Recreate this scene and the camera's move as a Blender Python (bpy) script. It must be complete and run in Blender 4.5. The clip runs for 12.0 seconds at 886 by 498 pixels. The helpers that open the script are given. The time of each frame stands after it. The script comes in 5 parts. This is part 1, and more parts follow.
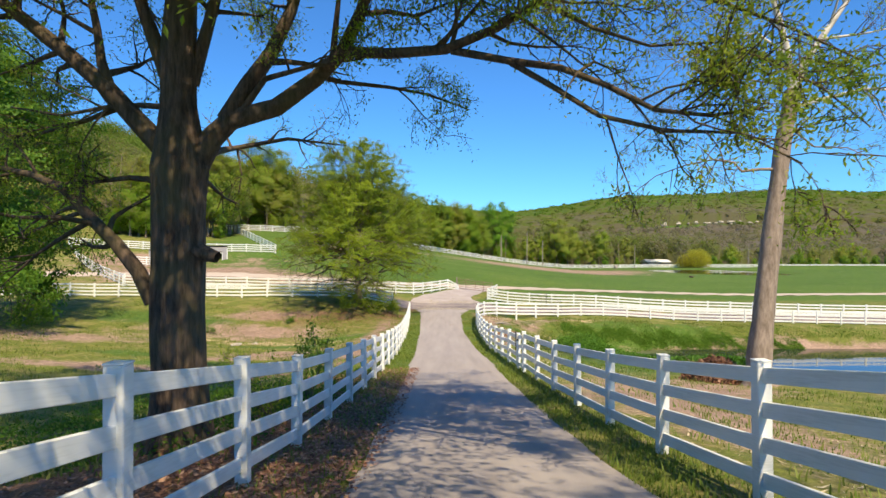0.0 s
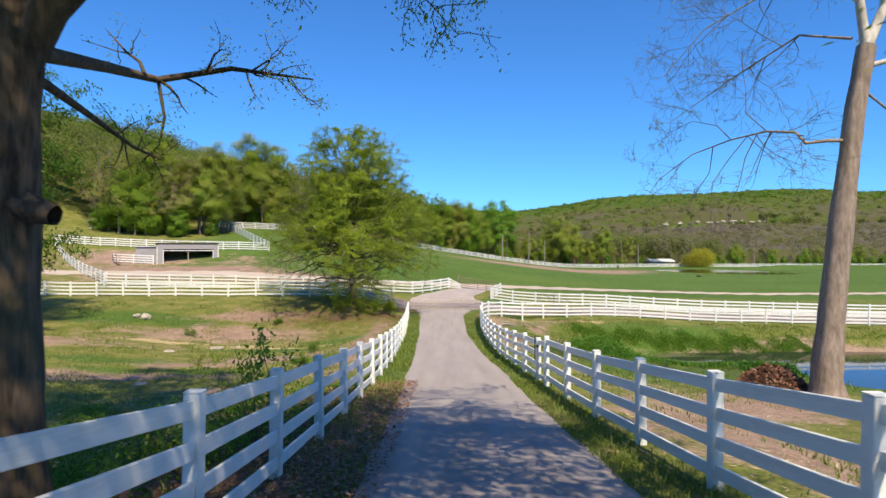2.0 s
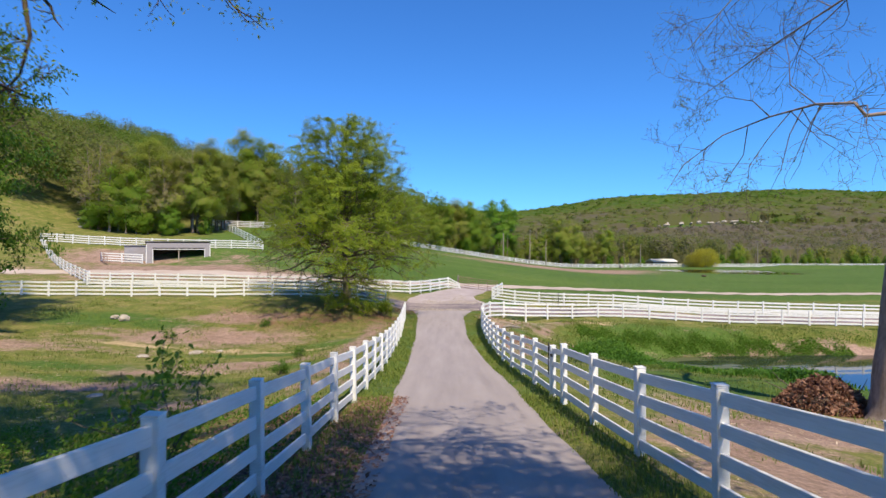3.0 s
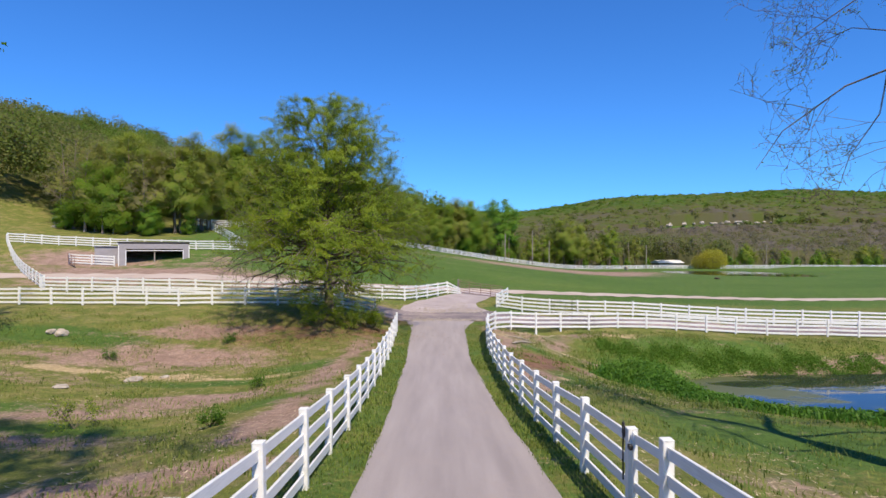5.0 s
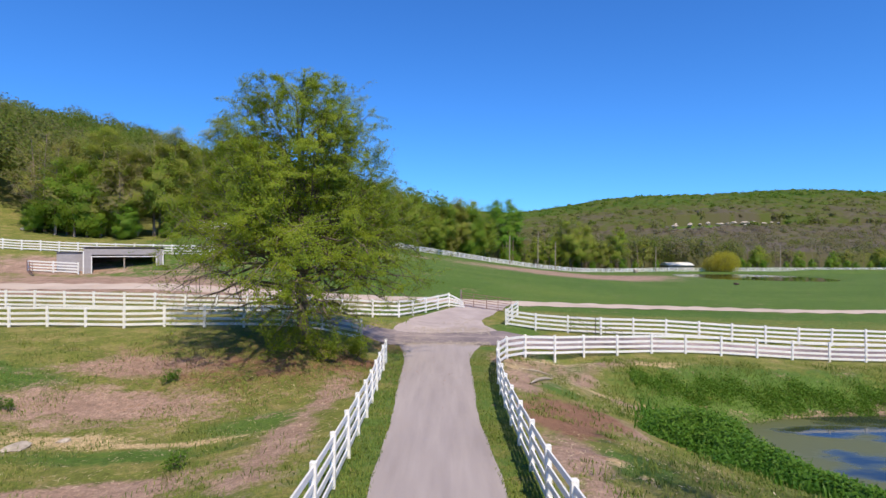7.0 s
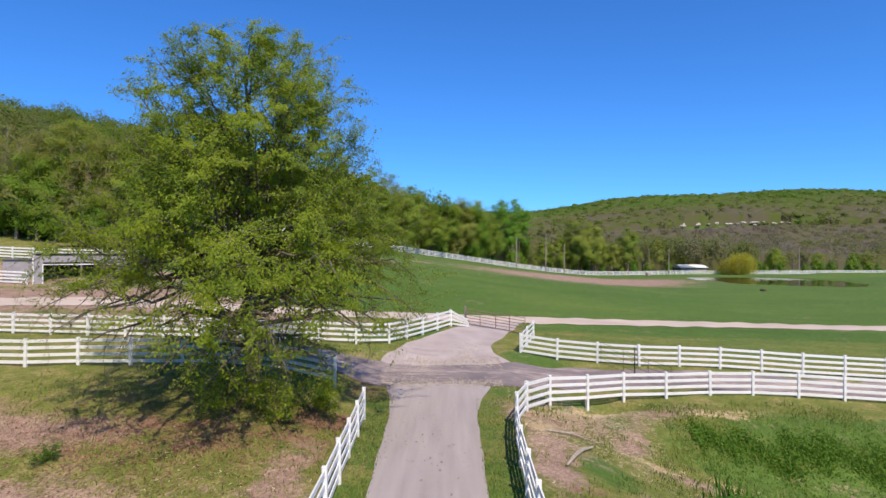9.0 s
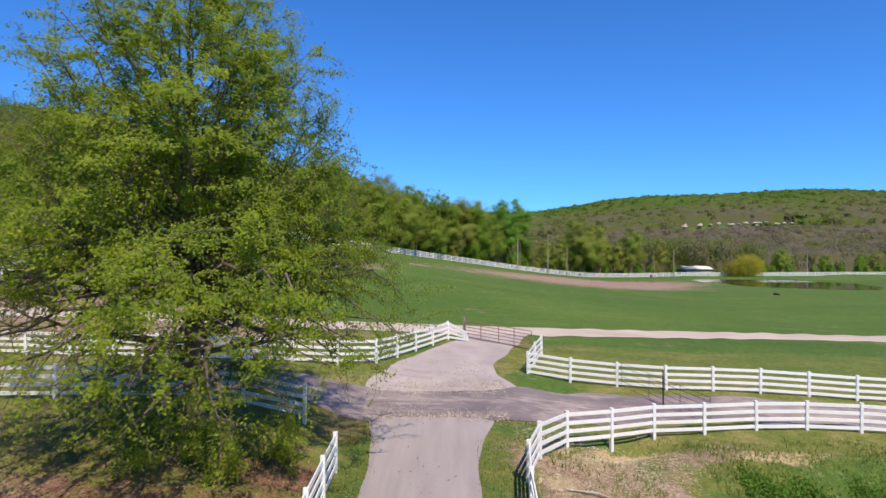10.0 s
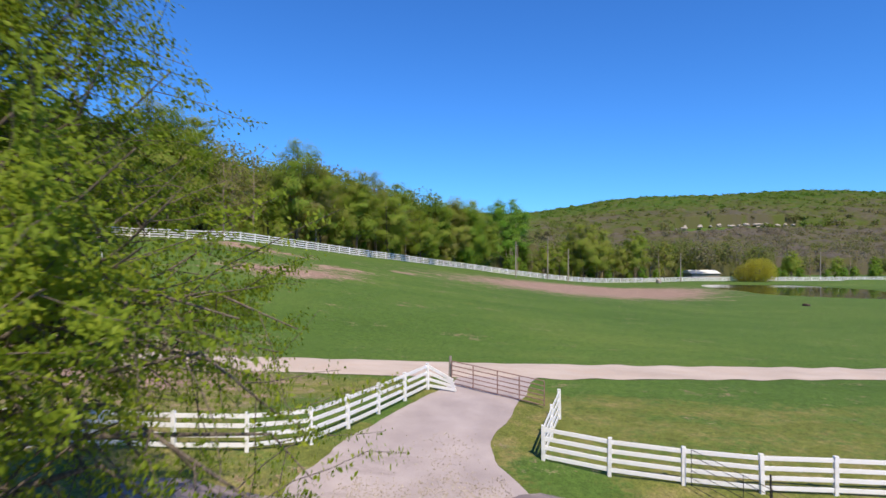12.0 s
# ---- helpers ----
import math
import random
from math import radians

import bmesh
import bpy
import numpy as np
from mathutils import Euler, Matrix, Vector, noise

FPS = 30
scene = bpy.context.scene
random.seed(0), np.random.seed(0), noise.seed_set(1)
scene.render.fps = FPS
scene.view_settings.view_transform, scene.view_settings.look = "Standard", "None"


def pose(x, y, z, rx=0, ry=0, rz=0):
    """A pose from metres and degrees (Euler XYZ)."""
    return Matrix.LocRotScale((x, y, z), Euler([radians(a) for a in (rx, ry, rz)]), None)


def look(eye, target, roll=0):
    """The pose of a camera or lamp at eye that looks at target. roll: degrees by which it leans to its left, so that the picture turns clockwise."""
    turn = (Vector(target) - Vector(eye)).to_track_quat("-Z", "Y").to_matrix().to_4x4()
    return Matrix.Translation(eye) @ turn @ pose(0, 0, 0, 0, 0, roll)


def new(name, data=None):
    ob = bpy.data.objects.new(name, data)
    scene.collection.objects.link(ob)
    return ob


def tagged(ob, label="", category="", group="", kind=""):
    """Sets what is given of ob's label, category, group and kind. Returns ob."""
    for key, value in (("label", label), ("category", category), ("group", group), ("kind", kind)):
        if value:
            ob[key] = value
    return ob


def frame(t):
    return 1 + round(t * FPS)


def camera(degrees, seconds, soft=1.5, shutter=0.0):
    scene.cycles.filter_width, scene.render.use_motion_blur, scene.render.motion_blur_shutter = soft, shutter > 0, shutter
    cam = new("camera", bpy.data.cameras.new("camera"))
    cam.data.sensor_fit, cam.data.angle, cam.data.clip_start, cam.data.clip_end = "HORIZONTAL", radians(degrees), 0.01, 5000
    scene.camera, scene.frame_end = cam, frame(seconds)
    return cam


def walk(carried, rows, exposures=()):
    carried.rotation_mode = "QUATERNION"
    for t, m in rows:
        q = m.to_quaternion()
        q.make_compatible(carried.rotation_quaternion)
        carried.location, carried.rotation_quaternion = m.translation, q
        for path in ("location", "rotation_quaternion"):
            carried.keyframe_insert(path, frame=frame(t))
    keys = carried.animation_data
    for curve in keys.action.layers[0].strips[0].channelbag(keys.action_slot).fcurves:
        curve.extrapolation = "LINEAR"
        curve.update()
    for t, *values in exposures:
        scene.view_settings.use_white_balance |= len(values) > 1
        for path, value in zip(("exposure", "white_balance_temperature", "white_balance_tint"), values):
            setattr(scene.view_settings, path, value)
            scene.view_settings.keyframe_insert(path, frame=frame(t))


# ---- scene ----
cam = camera(73.7, 12.0, 1.5, 0.3)
METRES, EYE, TILT, LEAN, TURN = 19.6, 2.0, 0.0, 0.0, 0.0
ROWS = [
    (0.0, 0.0000, 0.0000, 0.0000, -0.000, 0.000, 0.000),
    (0.5, -0.0020, 0.0382, -0.0043, 0.000, -0.004, 0.008),
    (1.0, -0.0037, 0.0820, -0.0093, 0.000, -0.008, 0.013),
    (1.5, -0.0051, 0.1330, -0.0149, -0.017, 0.004, 0.008),
    (2.0, -0.0056, 0.1936, -0.0205, -0.017, 0.025, 0.013),
    (2.5, -0.0039, 0.2621, -0.0274, -0.004, 0.046, -0.008),
    (3.0, -0.0003, 0.3375, -0.0333, -0.008, 0.071, 0.008),
    (5.0, 0.0065, 0.6719, -0.0302, -0.021, 0.151, 0.013),
    (5.5, 0.0067, 0.7634, -0.0224, -0.013, 0.168, 0.013),
    (6.0, 0.0076, 0.8579, -0.0169, 0.004, 0.185, 0.008),
    (6.5, 0.0108, 0.9546, -0.0058, 0.038, 0.181, 0.004),
    (7.0, 0.0130, 1.0551, 0.0034, 0.181, 0.172, 0.000),
    (9.0, 0.0232, 1.4912, 0.0385, 0.542, 0.168, 0.029),
    (9.5, 0.0273, 1.6149, 0.0472, 0.542, 0.185, 0.038),
    (10.0, 0.0334, 1.7460, 0.0524, 0.517, 0.227, 0.071),
    (10.5, 0.0406, 1.8875, 0.0630, 0.428, 0.231, 0.071),
    (11.0, 0.0507, 2.0313, 0.0706, 0.269, 0.311, 0.101),
    (11.5, 0.0612, 2.1716, 0.0806, 0.189, 0.252, 0.059),
    (12.0, 0.0743, 2.3214, 0.0908, 0.113, 0.311, 0.038),
]
walk(cam, [(t, pose(0, 0, EYE, TILT, LEAN, TURN) @ pose(METRES * x, METRES * y, METRES * z, 90 + pitch, roll, yaw)) for t, x, y, z, yaw, pitch, roll in ROWS],
     [(0.0, 0.34, 7650, 1), (1.0, 0.33, 7500, 1), (2.0, 0.22, 7150, 4), (3.0, 0.09, 6750, 8), (5.0, 0.0, 6500, 10), (12.0, 0.0, 6500, 10)])


# ---- world, sun ----
world = bpy.data.worlds.new("world")
scene.world = world
world.use_nodes = True
wn = world.node_tree.nodes
sky = wn.new("ShaderNodeTexSky")
sky.sky_type = "NISHITA"
sky.sun_disc = False
SUN = Vector((0.39, -0.925, 1.38)).normalized()
sky.sun_elevation = math.asin(SUN.z)
sky.sun_rotation = math.atan2(SUN.x, SUN.y)
sky.altitude = 200.0
sky.air_density, sky.dust_density, sky.ozone_density = 1.0, 0.1, 6.0
tone = wn.new("ShaderNodeMix")
tone.data_type, tone.blend_type = "RGBA", "MULTIPLY"
tone.inputs[0].default_value = 1.0
tone.inputs[7].default_value = (0.44, 0.98, 1.62, 1)   # the clear, deep blue of this day's air
world.node_tree.links.new(sky.outputs[0], tone.inputs[6])
world.node_tree.links.new(tone.outputs[2], wn["Background"].inputs[0])
wn["Background"].inputs[1].default_value = 0.112
sun = new("sun", bpy.data.lights.new("sun", "SUN"))
sun.data.energy, sun.data.angle, sun.data.color = 6.15, radians(0.53), (1.0, 0.85, 0.67)
sun.matrix_world = look(SUN * 200, (0, 0, 0))


# ---- materials ----
class Mat:
    """A small builder of node materials."""

    def __init__(self, name):
        self.m = bpy.data.materials.new(name)
        self.m.use_nodes = True
        self.t = self.m.node_tree
        self.b = self.t.nodes["Principled BSDF"]

    def node(self, kind, **inputs):
        n = self.t.nodes.new(kind)
        for key, value in inputs.items():
            self.put(n.inputs[key.replace("_", " ")], value)
        return n

    def put(self, socket, value):
        if isinstance(value, bpy.types.NodeSocket):
            self.t.links.new(value, socket)
        else:
            socket.default_value = value

    def coords(self, which="Object", scale=(1, 1, 1)):
        c = self.node("ShaderNodeTexCoord").outputs[which]
        mp = self.node("ShaderNodeMapping", Vector=c, Scale=scale)
        return mp.outputs[0]

    def noise(self, vec, scale, detail=4.0, rough=0.55):
        n = self.node("ShaderNodeTexNoise", Vector=vec, Scale=scale, Detail=detail, Roughness=rough)
        return n.outputs[0]

    def ramp(self, fac, *stops):
        n = self.node("ShaderNodeValToRGB", Fac=fac)
        e = n.color_ramp.elements
        while len(e) < len(stops):
            e.new(0.5)
        for el, (p, c) in zip(e, stops):
            el.position = p
            el.color = (*c, 1) if len(c) == 3 else c
        return n.outputs[0]

    def mix(self, fac, a, b, mode="MIX"):
        n = self.t.nodes.new("ShaderNodeMix")
        n.data_type, n.blend_type = "RGBA", mode
        self.put(n.inputs[0], fac)
        for socket, value in ((n.inputs[6], a), (n.inputs[7], b)):
            self.put(socket, (*value, 1) if isinstance(value, tuple) and len(value) == 3 else value)
        return n.outputs[2]

    def math(self, op, a, b=0.0, clamp=False):
        n = self.t.nodes.new("ShaderNodeMath")
        n.operation, n.use_clamp = op, clamp
        self.put(n.inputs[0], a)
        self.put(n.inputs[1], b)
        return n.outputs[0]

    def attr(self, name):
        n = self.t.nodes.new("ShaderNodeAttribute")
        n.attribute_name = name
        return n.outputs["Fac"]

    def bump(self, height, strength=0.3, distance=0.02):
        n = self.node("ShaderNodeBump", Height=height, Strength=strength, Distance=distance)
        self.t.links.new(n.outputs[0], self.b.inputs["Normal"])

    def set(self, colour, rough=0.8, metal=0.0, spec=0.3):
        self.put(self.b.inputs["Base Color"], (*colour, 1) if isinstance(colour, tuple) and len(colour) == 3 else colour)
        self.put(self.b.inputs["Roughness"], rough)
        self.put(self.b.inputs["Metallic"], metal)
        self.put(self.b.inputs["Specular IOR Level"], spec)
        return self.m


def leaf_material(name, stops, through_light=0.45, attr="tint"):
    k = Mat(name)
    v = k.attr(attr)
    isl = k.node("ShaderNodeNewGeometry").outputs["Random Per Island"]
    rnd = k.node("ShaderNodeObjectInfo").outputs["Random"]
    f = k.math("ADD", k.math("MULTIPLY", v, 0.75), k.math("MULTIPLY", isl, 0.22))
    f = k.math("ADD", f, k.math("MULTIPLY", k.math("SUBTRACT", rnd, 0.45), 0.22), True)
    col = k.ramp(f, *stops)
    k.set(col, 0.55, 0.0, 0.25)
    tr = k.node("ShaderNodeBsdfTranslucent", Color=col)
    mx = k.node("ShaderNodeMixShader", Fac=through_light)
    k.t.links.new(k.b.outputs[0], mx.inputs[1])
    k.t.links.new(tr.outputs[0], mx.inputs[2])
    k.t.links.new(mx.outputs[0], k.t.nodes["Material Output"].inputs["Surface"])
    return k.m


def bark_material(name, dark, light, moss=None, stretch=0.16, scale=14.0):
    k = Mat(name)
    v = k.coords("Object", (1, 1, stretch))
    n1 = k.noise(v, scale, 6, 0.7)
    n2 = k.noise(k.coords(), 1.3, 3)
    c = k.ramp(n1, (0.35, dark), (0.65, light))
    if moss:
        c = k.mix(k.math("MULTIPLY", k.math("SUBTRACT", n2, 0.45, True), 3.0, True), c, moss)
    k.bump(n1, 0.8, 0.03)
    return k.set(c, 0.9)


def ground_material():
    k = Mat("ground_cover")
    v = k.coords()
    big, mid, small = k.noise(v, 0.06, 4), k.noise(v, 0.7, 5, 0.65), k.noise(v, 9.0, 5, 0.75)
    fine = k.noise(v, 40.0, 3, 0.7)
    grass = k.ramp(k.math("ADD", k.math("MULTIPLY", small, 0.6), k.math("MULTIPLY", mid, 0.4)),
                   (0.30, (0.068, 0.086, 0.022)), (0.5, (0.138, 0.163, 0.036)), (0.72, (0.235, 0.238, 0.075)))
    lush = k.ramp(k.math("ADD", k.math("MULTIPLY", small, 0.35), k.math("ADD", k.math("MULTIPLY", big, 0.3), k.math("MULTIPLY", k.noise(k.coords("Object", (0.035, 0.22, 0.1)), 1.0, 4, 0.6), 0.35))),
                  (0.30, (0.05, 0.098, 0.018)), (0.5, (0.074, 0.135, 0.025)), (0.72, (0.13, 0.178, 0.04)))
    dirt = k.ramp(k.math("ADD", k.math("MULTIPLY", small, 0.55), k.math("MULTIPLY", mid, 0.45)),
                  (0.30, (0.165, 0.11, 0.085)), (0.52, (0.30, 0.212, 0.17)), (0.72, (0.43, 0.335, 0.272)))
    straw = k.ramp(small, (0.3, (0.16, 0.13, 0.05)), (0.7, (0.33, 0.27, 0.13)))
    base = k.mix(k.math("MULTIPLY", k.math("SUBTRACT", mid, 0.46), 6.0, True), grass, straw)
    base = k.mix(0.6, grass, base)
    streak = k.noise(k.coords("Object", (0.16, 0.55, 0.3)), 1.0, 4, 0.6)
    edge = k.math("ADD", k.math("MULTIPLY", k.math("SUBTRACT", mid, 0.5), 1.1), k.math("MULTIPLY", k.math("SUBTRACT", small, 0.5), 1.1))
    edge = k.math("ADD", edge, k.math("MULTIPLY", k.math("SUBTRACT", streak, 0.5), 1.4))
    edge = k.math("ADD", edge, k.math("MULTIPLY", k.math("SUBTRACT", k.noise(v, 2.6, 5, 0.75), 0.5), 1.3))
    fl = k.math("MULTIPLY", k.math("SUBTRACT", k.math("ADD", k.attr("lush"), edge), 0.34), 3.2, True)
    c = k.mix(fl, base, lush)
    fd = k.math("MULTIPLY", k.math("SUBTRACT", k.math("ADD", k.attr("dirt"), edge), 0.3), 2.6, True)
    c = k.mix(fd, c, dirt)
    dry = k.ramp(k.math("ADD", k.math("MULTIPLY", fine, 0.5), k.math("MULTIPLY", small, 0.5)), (0.33, (0.20, 0.14, 0.07)), (0.5, (0.42, 0.33, 0.19)), (0.66, (0.60, 0.50, 0.32)))
    fy = k.math("MULTIPLY", k.math("SUBTRACT", k.math("ADD", k.attr("dry"), edge), 0.42), 3.0, True)
    c = k.mix(fy, c, dry)
    litter = k.ramp(fine, (0.35, (0.06, 0.034, 0.023)), (0.5, (0.20, 0.108, 0.07)), (0.68, (0.35, 0.23, 0.155)))
    fe = k.math("MULTIPLY", k.math("SUBTRACT", k.math("ADD", k.attr("litter"), edge), 0.4), 3.0, True)
    c = k.mix(fe, c, litter)
    speck = k.ramp(k.noise(v, 16.0, 5, 0.85), (0.34, (0.45, 0.44, 0.42)), (0.5, (1.0, 1.0, 1.0)), (0.66, (1.55, 1.48, 1.32)))
    c = k.mix(0.85, c, speck, "MULTIPLY")
    clod = k.ramp(k.noise(v, 3.2, 5, 0.75), (0.38, (0.72, 0.72, 0.70)), (0.6, (1.12, 1.1, 1.08)))
    c = k.mix(0.8, c, clod, "MULTIPLY")
    k.bump(k.math("ADD", small, k.math("MULTIPLY", mid, 1.5)), 0.7, 0.06)
    return k.set(c, 0.95, 0, 0.15)


def road_material(name, dark, light, wear, bump=0.25, grain=(2.2, 0.15, 1), patchy=0.52, blot=(1, 1, 1)):
    k = Mat(name)
    v = k.coords()
    fine, mid = k.noise(v, 60, 3, 0.7), k.noise(k.coords("Object", blot), 1.6, 6, 0.78)
    along = k.noise(k.coords("Object", grain), 1.0, 3)
    c = k.ramp(k.math("ADD", k.math("MULTIPLY", fine, 0.45), k.math("MULTIPLY", along, 0.55)), (0.35, dark), (0.65, light))
    mid = k.math("ADD", k.math("MULTIPLY", mid, 0.5), k.math("MULTIPLY", k.noise(k.coords("Object", blot), 0.33, 4, 0.6), 0.5))
    c = k.mix(k.math("MULTIPLY", k.math("SUBTRACT", mid, patchy), 7.0, True), c, wear)
    k.bump(fine, bump, 0.01)
    return k.set(c, 0.9, 0, 0.25)


M_GROUND = ground_material()
M_ROAD = road_material("worn_asphalt", (0.25, 0.222, 0.22), (0.35, 0.315, 0.308), (0.31, 0.272, 0.262))
M_LANE = road_material("old_dark_asphalt", (0.115, 0.098, 0.102), (0.205, 0.174, 0.178), (0.36, 0.30, 0.275), 0.35, (0.35, 0.5, 1), 0.47, (0.5, 1.5, 1))
M_APRON = road_material("pale_gravel", (0.29, 0.25, 0.242), (0.42, 0.368, 0.352), (0.22, 0.185, 0.175), 0.5, (0.6, 0.5, 1), 0.55, (0.5, 1.3, 1))
M_TRACK = road_material("dusty_track", (0.36, 0.30, 0.25), (0.50, 0.43, 0.37), (0.44, 0.35, 0.28), 0.4, (0.2, 0.6, 1), 0.5)


def vinyl_material():
    k = Mat("white_vinyl")
    v = k.coords()
    n = k.noise(v, 2.5, 4)
    s = k.noise(k.coords("Object", (1, 1, 6)), 9.0, 4)
    c = k.ramp(k.math("ADD", k.math("MULTIPLY", n, 0.6), k.math("MULTIPLY", s, 0.4)),
               (0.32, (0.55, 0.56, 0.53)), (0.5, (0.72, 0.73, 0.72)), (0.7, (0.77, 0.78, 0.77)))
    k.bump(s, 0.08, 0.004)
    return k.set(c, 0.45, 0, 0.4)


M_WHITE = vinyl_material()
M_OAK = bark_material("oak_bark", (0.034, 0.024, 0.018), (0.15, 0.105, 0.078), (0.10, 0.085, 0.04))
M_PALE = bark_material("sycamore_bark", (0.165, 0.125, 0.10), (0.34, 0.27, 0.225), None, 0.3, 7.0)
M_WHITEBARK = bark_material("pale_upper_bark", (0.42, 0.38, 0.32), (0.68, 0.64, 0.58), (0.28, 0.24, 0.19), 0.5, 5.0)
M_GREYBARK = bark_material("grey_bark", (0.07, 0.055, 0.042), (0.19, 0.16, 0.13))
M_LEAF_OAK = leaf_material("oak_leaves", ((0.0, (0.13, 0.25, 0.025)), (0.5, (0.27, 0.38, 0.04)), (1.0, (0.44, 0.46, 0.07))), 0.6)
M_LEAF_PIN = leaf_material("pin_oak_leaves", ((0.0, (0.13, 0.21, 0.018)), (0.5, (0.26, 0.35, 0.025)), (1.0, (0.38, 0.43, 0.035))), 0.55)
M_LEAF_DARK = leaf_material("deep_green_leaves", ((0.0, (0.05, 0.13, 0.015)), (0.5, (0.10, 0.21, 0.02)), (1.0, (0.17, 0.29, 0.035))))
M_LEAF_WOOD = leaf_material("woodland_leaves", ((0.0, (0.10, 0.26, 0.022)), (0.3, (0.22, 0.35, 0.035)),
                                                 (0.6, (0.32, 0.35, 0.055)), (0.82, (0.30, 0.27, 0.12)), (1.0, (0.28, 0.24, 0.175))), 0.58)
M_LEAF_FRESH = leaf_material("fresh_green_leaves", ((0.0, (0.10, 0.24, 0.02)), (0.5, (0.16, 0.34, 0.03)), (1.0, (0.24, 0.38, 0.045))), 0.5)
M_LEAF_HILL = leaf_material("hillside_leaves", ((0.0, (0.085, 0.205, 0.018)), (0.3, (0.14, 0.22, 0.027)), (0.5, (0.175, 0.21, 0.045)),
                                                 (0.66, (0.20, 0.195, 0.085)), (0.8, (0.215, 0.192, 0.125)), (1.0, (0.235, 0.20, 0.16))), 0.58)
M_LEAF_WILLOW = leaf_material("willow_leaves", ((0.0, (0.30, 0.27, 0.07)), (0.35, (0.47, 0.45, 0.05)), (1.0, (0.62, 0.58, 0.08))), 0.6)
M_LEAF_DRY = leaf_material("dry_leaves", ((0.0, (0.08, 0.035, 0.024)), (0.5, (0.25, 0.125, 0.08)), (1.0, (0.42, 0.28, 0.20))), 0.15)
M_STRAW = leaf_material("straw", ((0.0, (0.18, 0.11, 0.065)), (0.5, (0.44, 0.35, 0.21)), (1.0, (0.68, 0.58, 0.40))), 0.1)
M_BLADE = leaf_material("grass_blades", ((0.0, (0.09, 0.17, 0.022)), (0.5, (0.18, 0.24, 0.04)), (1.0, (0.34, 0.32, 0.11))), 0.4)
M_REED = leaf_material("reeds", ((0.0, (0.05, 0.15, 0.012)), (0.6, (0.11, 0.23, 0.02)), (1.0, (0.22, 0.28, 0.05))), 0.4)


def plain(name, a, b, rough, scale=6.0, metal=0.0, bump=0.15, spec=0.3):
    k = Mat(name)
    n = k.noise(k.coords(), scale, 5, 0.65)
    k.bump(n, bump, 0.01)
    return k.set(k.ramp(n, (0.35, a), (0.65, b)), rough, metal, spec)


def water_material():
    k = Mat("pond_water")
    v = k.coords("Object", (1, 2.2, 1))
    n = k.noise(v, 2.0, 3)
    k.bump(n, 0.05, 0.02)
    shore = k.node("ShaderNodeSeparateXYZ", Vector=k.coords()).outputs[0]
    scum = k.math("ADD", k.noise(k.coords("Object", (1, 2.0, 1)), 0.16, 4), k.math("MULTIPLY", k.math("SUBTRACT", 17.5, shore), 0.02))
    c = k.ramp(scum, (0.38, (0.02, 0.025, 0.025)), (0.48, (0.095, 0.105, 0.03)))
    r = k.ramp(scum, (0.40, (0.03, 0.03, 0.03)), (0.49, (0.45, 0.45, 0.45)))
    return k.set(c, r, 0, 0.5)


M_WATER = water_material()
M_DARKPOND = plain("dark_pond_water", (0.022, 0.026, 0.014), (0.045, 0.05, 0.024), 0.05, 0.15, 0, 0.0, 0.5)
M_SIDING = plain("grey_siding", (0.27, 0.26, 0.275), (0.33, 0.32, 0.335), 0.7, 3.0)
M_ROOF = plain("dark_roofing", (0.11, 0.11, 0.12), (0.18, 0.175, 0.18), 0.6, 5.0)
M_INSIDE = plain("dark_brown", (0.05, 0.035, 0.025), (0.10, 0.07, 0.05), 0.9)
M_RUST = plain("rusty_tube", (0.20, 0.11, 0.085), (0.33, 0.22, 0.19), 0.7, 12.0, 0.2)
M_BLACK = plain("black_steel", (0.02, 0.02, 0.022), (0.045, 0.045, 0.045), 0.5, 12.0, 0.3)
M_STONE = plain("pale_limestone", (0.27, 0.235, 0.19), (0.45, 0.40, 0.34), 0.9, 3.0, 0, 0.6)
M_LOG = plain("weathered_wood", (0.20, 0.16, 0.12), (0.42, 0.37, 0.31), 0.9, 8.0, 0, 0.5)
M_POLE = plain("grey_pole_wood", (0.22, 0.19, 0.15), (0.36, 0.32, 0.27), 0.9, 8.0)


# ---- mesh helpers ----
def np_mesh(name, verts, faces, materials, attrs=None, smooth=False, mat_ids=None):
    """A mesh from arrays; faces is an (n, 3) or (n, 4) array."""
    me = bpy.data.meshes.new(name)
    verts, faces = np.asarray(verts, np.float32), np.asarray(faces, np.int32)
    n, k = faces.shape
    me.vertices.add(len(verts))
    me.vertices.foreach_set("co", verts.ravel())
    me.loops.add(n * k)
    me.loops.foreach_set("vertex_index", faces.ravel())
    me.polygons.add(n)
    me.polygons.foreach_set("loop_start", np.arange(0, n * k, k, dtype=np.int32))
    me.polygons.foreach_set("loop_total", np.full(n, k, np.int32))
    me.polygons.foreach_set("use_smooth", np.full(n, smooth, bool))
    for m in materials:
        me.materials.append(m)
    if mat_ids is not None:
        me.polygons.foreach_set("material_index", np.asarray(mat_ids, np.int32))
    for key, values in (attrs or {}).items():
        me.attributes.new(key, "FLOAT", "POINT").data.foreach_set("value", np.asarray(values, np.float32))
    me.update(calc_edges=True)
    return me


def bm_mesh(name, bm, material, smooth=False):
    me = bpy.data.meshes.new(name)
    bm.to_mesh(me)
    bm.free()
    for p in me.polygons:
        p.use_smooth = smooth
    me.materials.append(material)
    return me


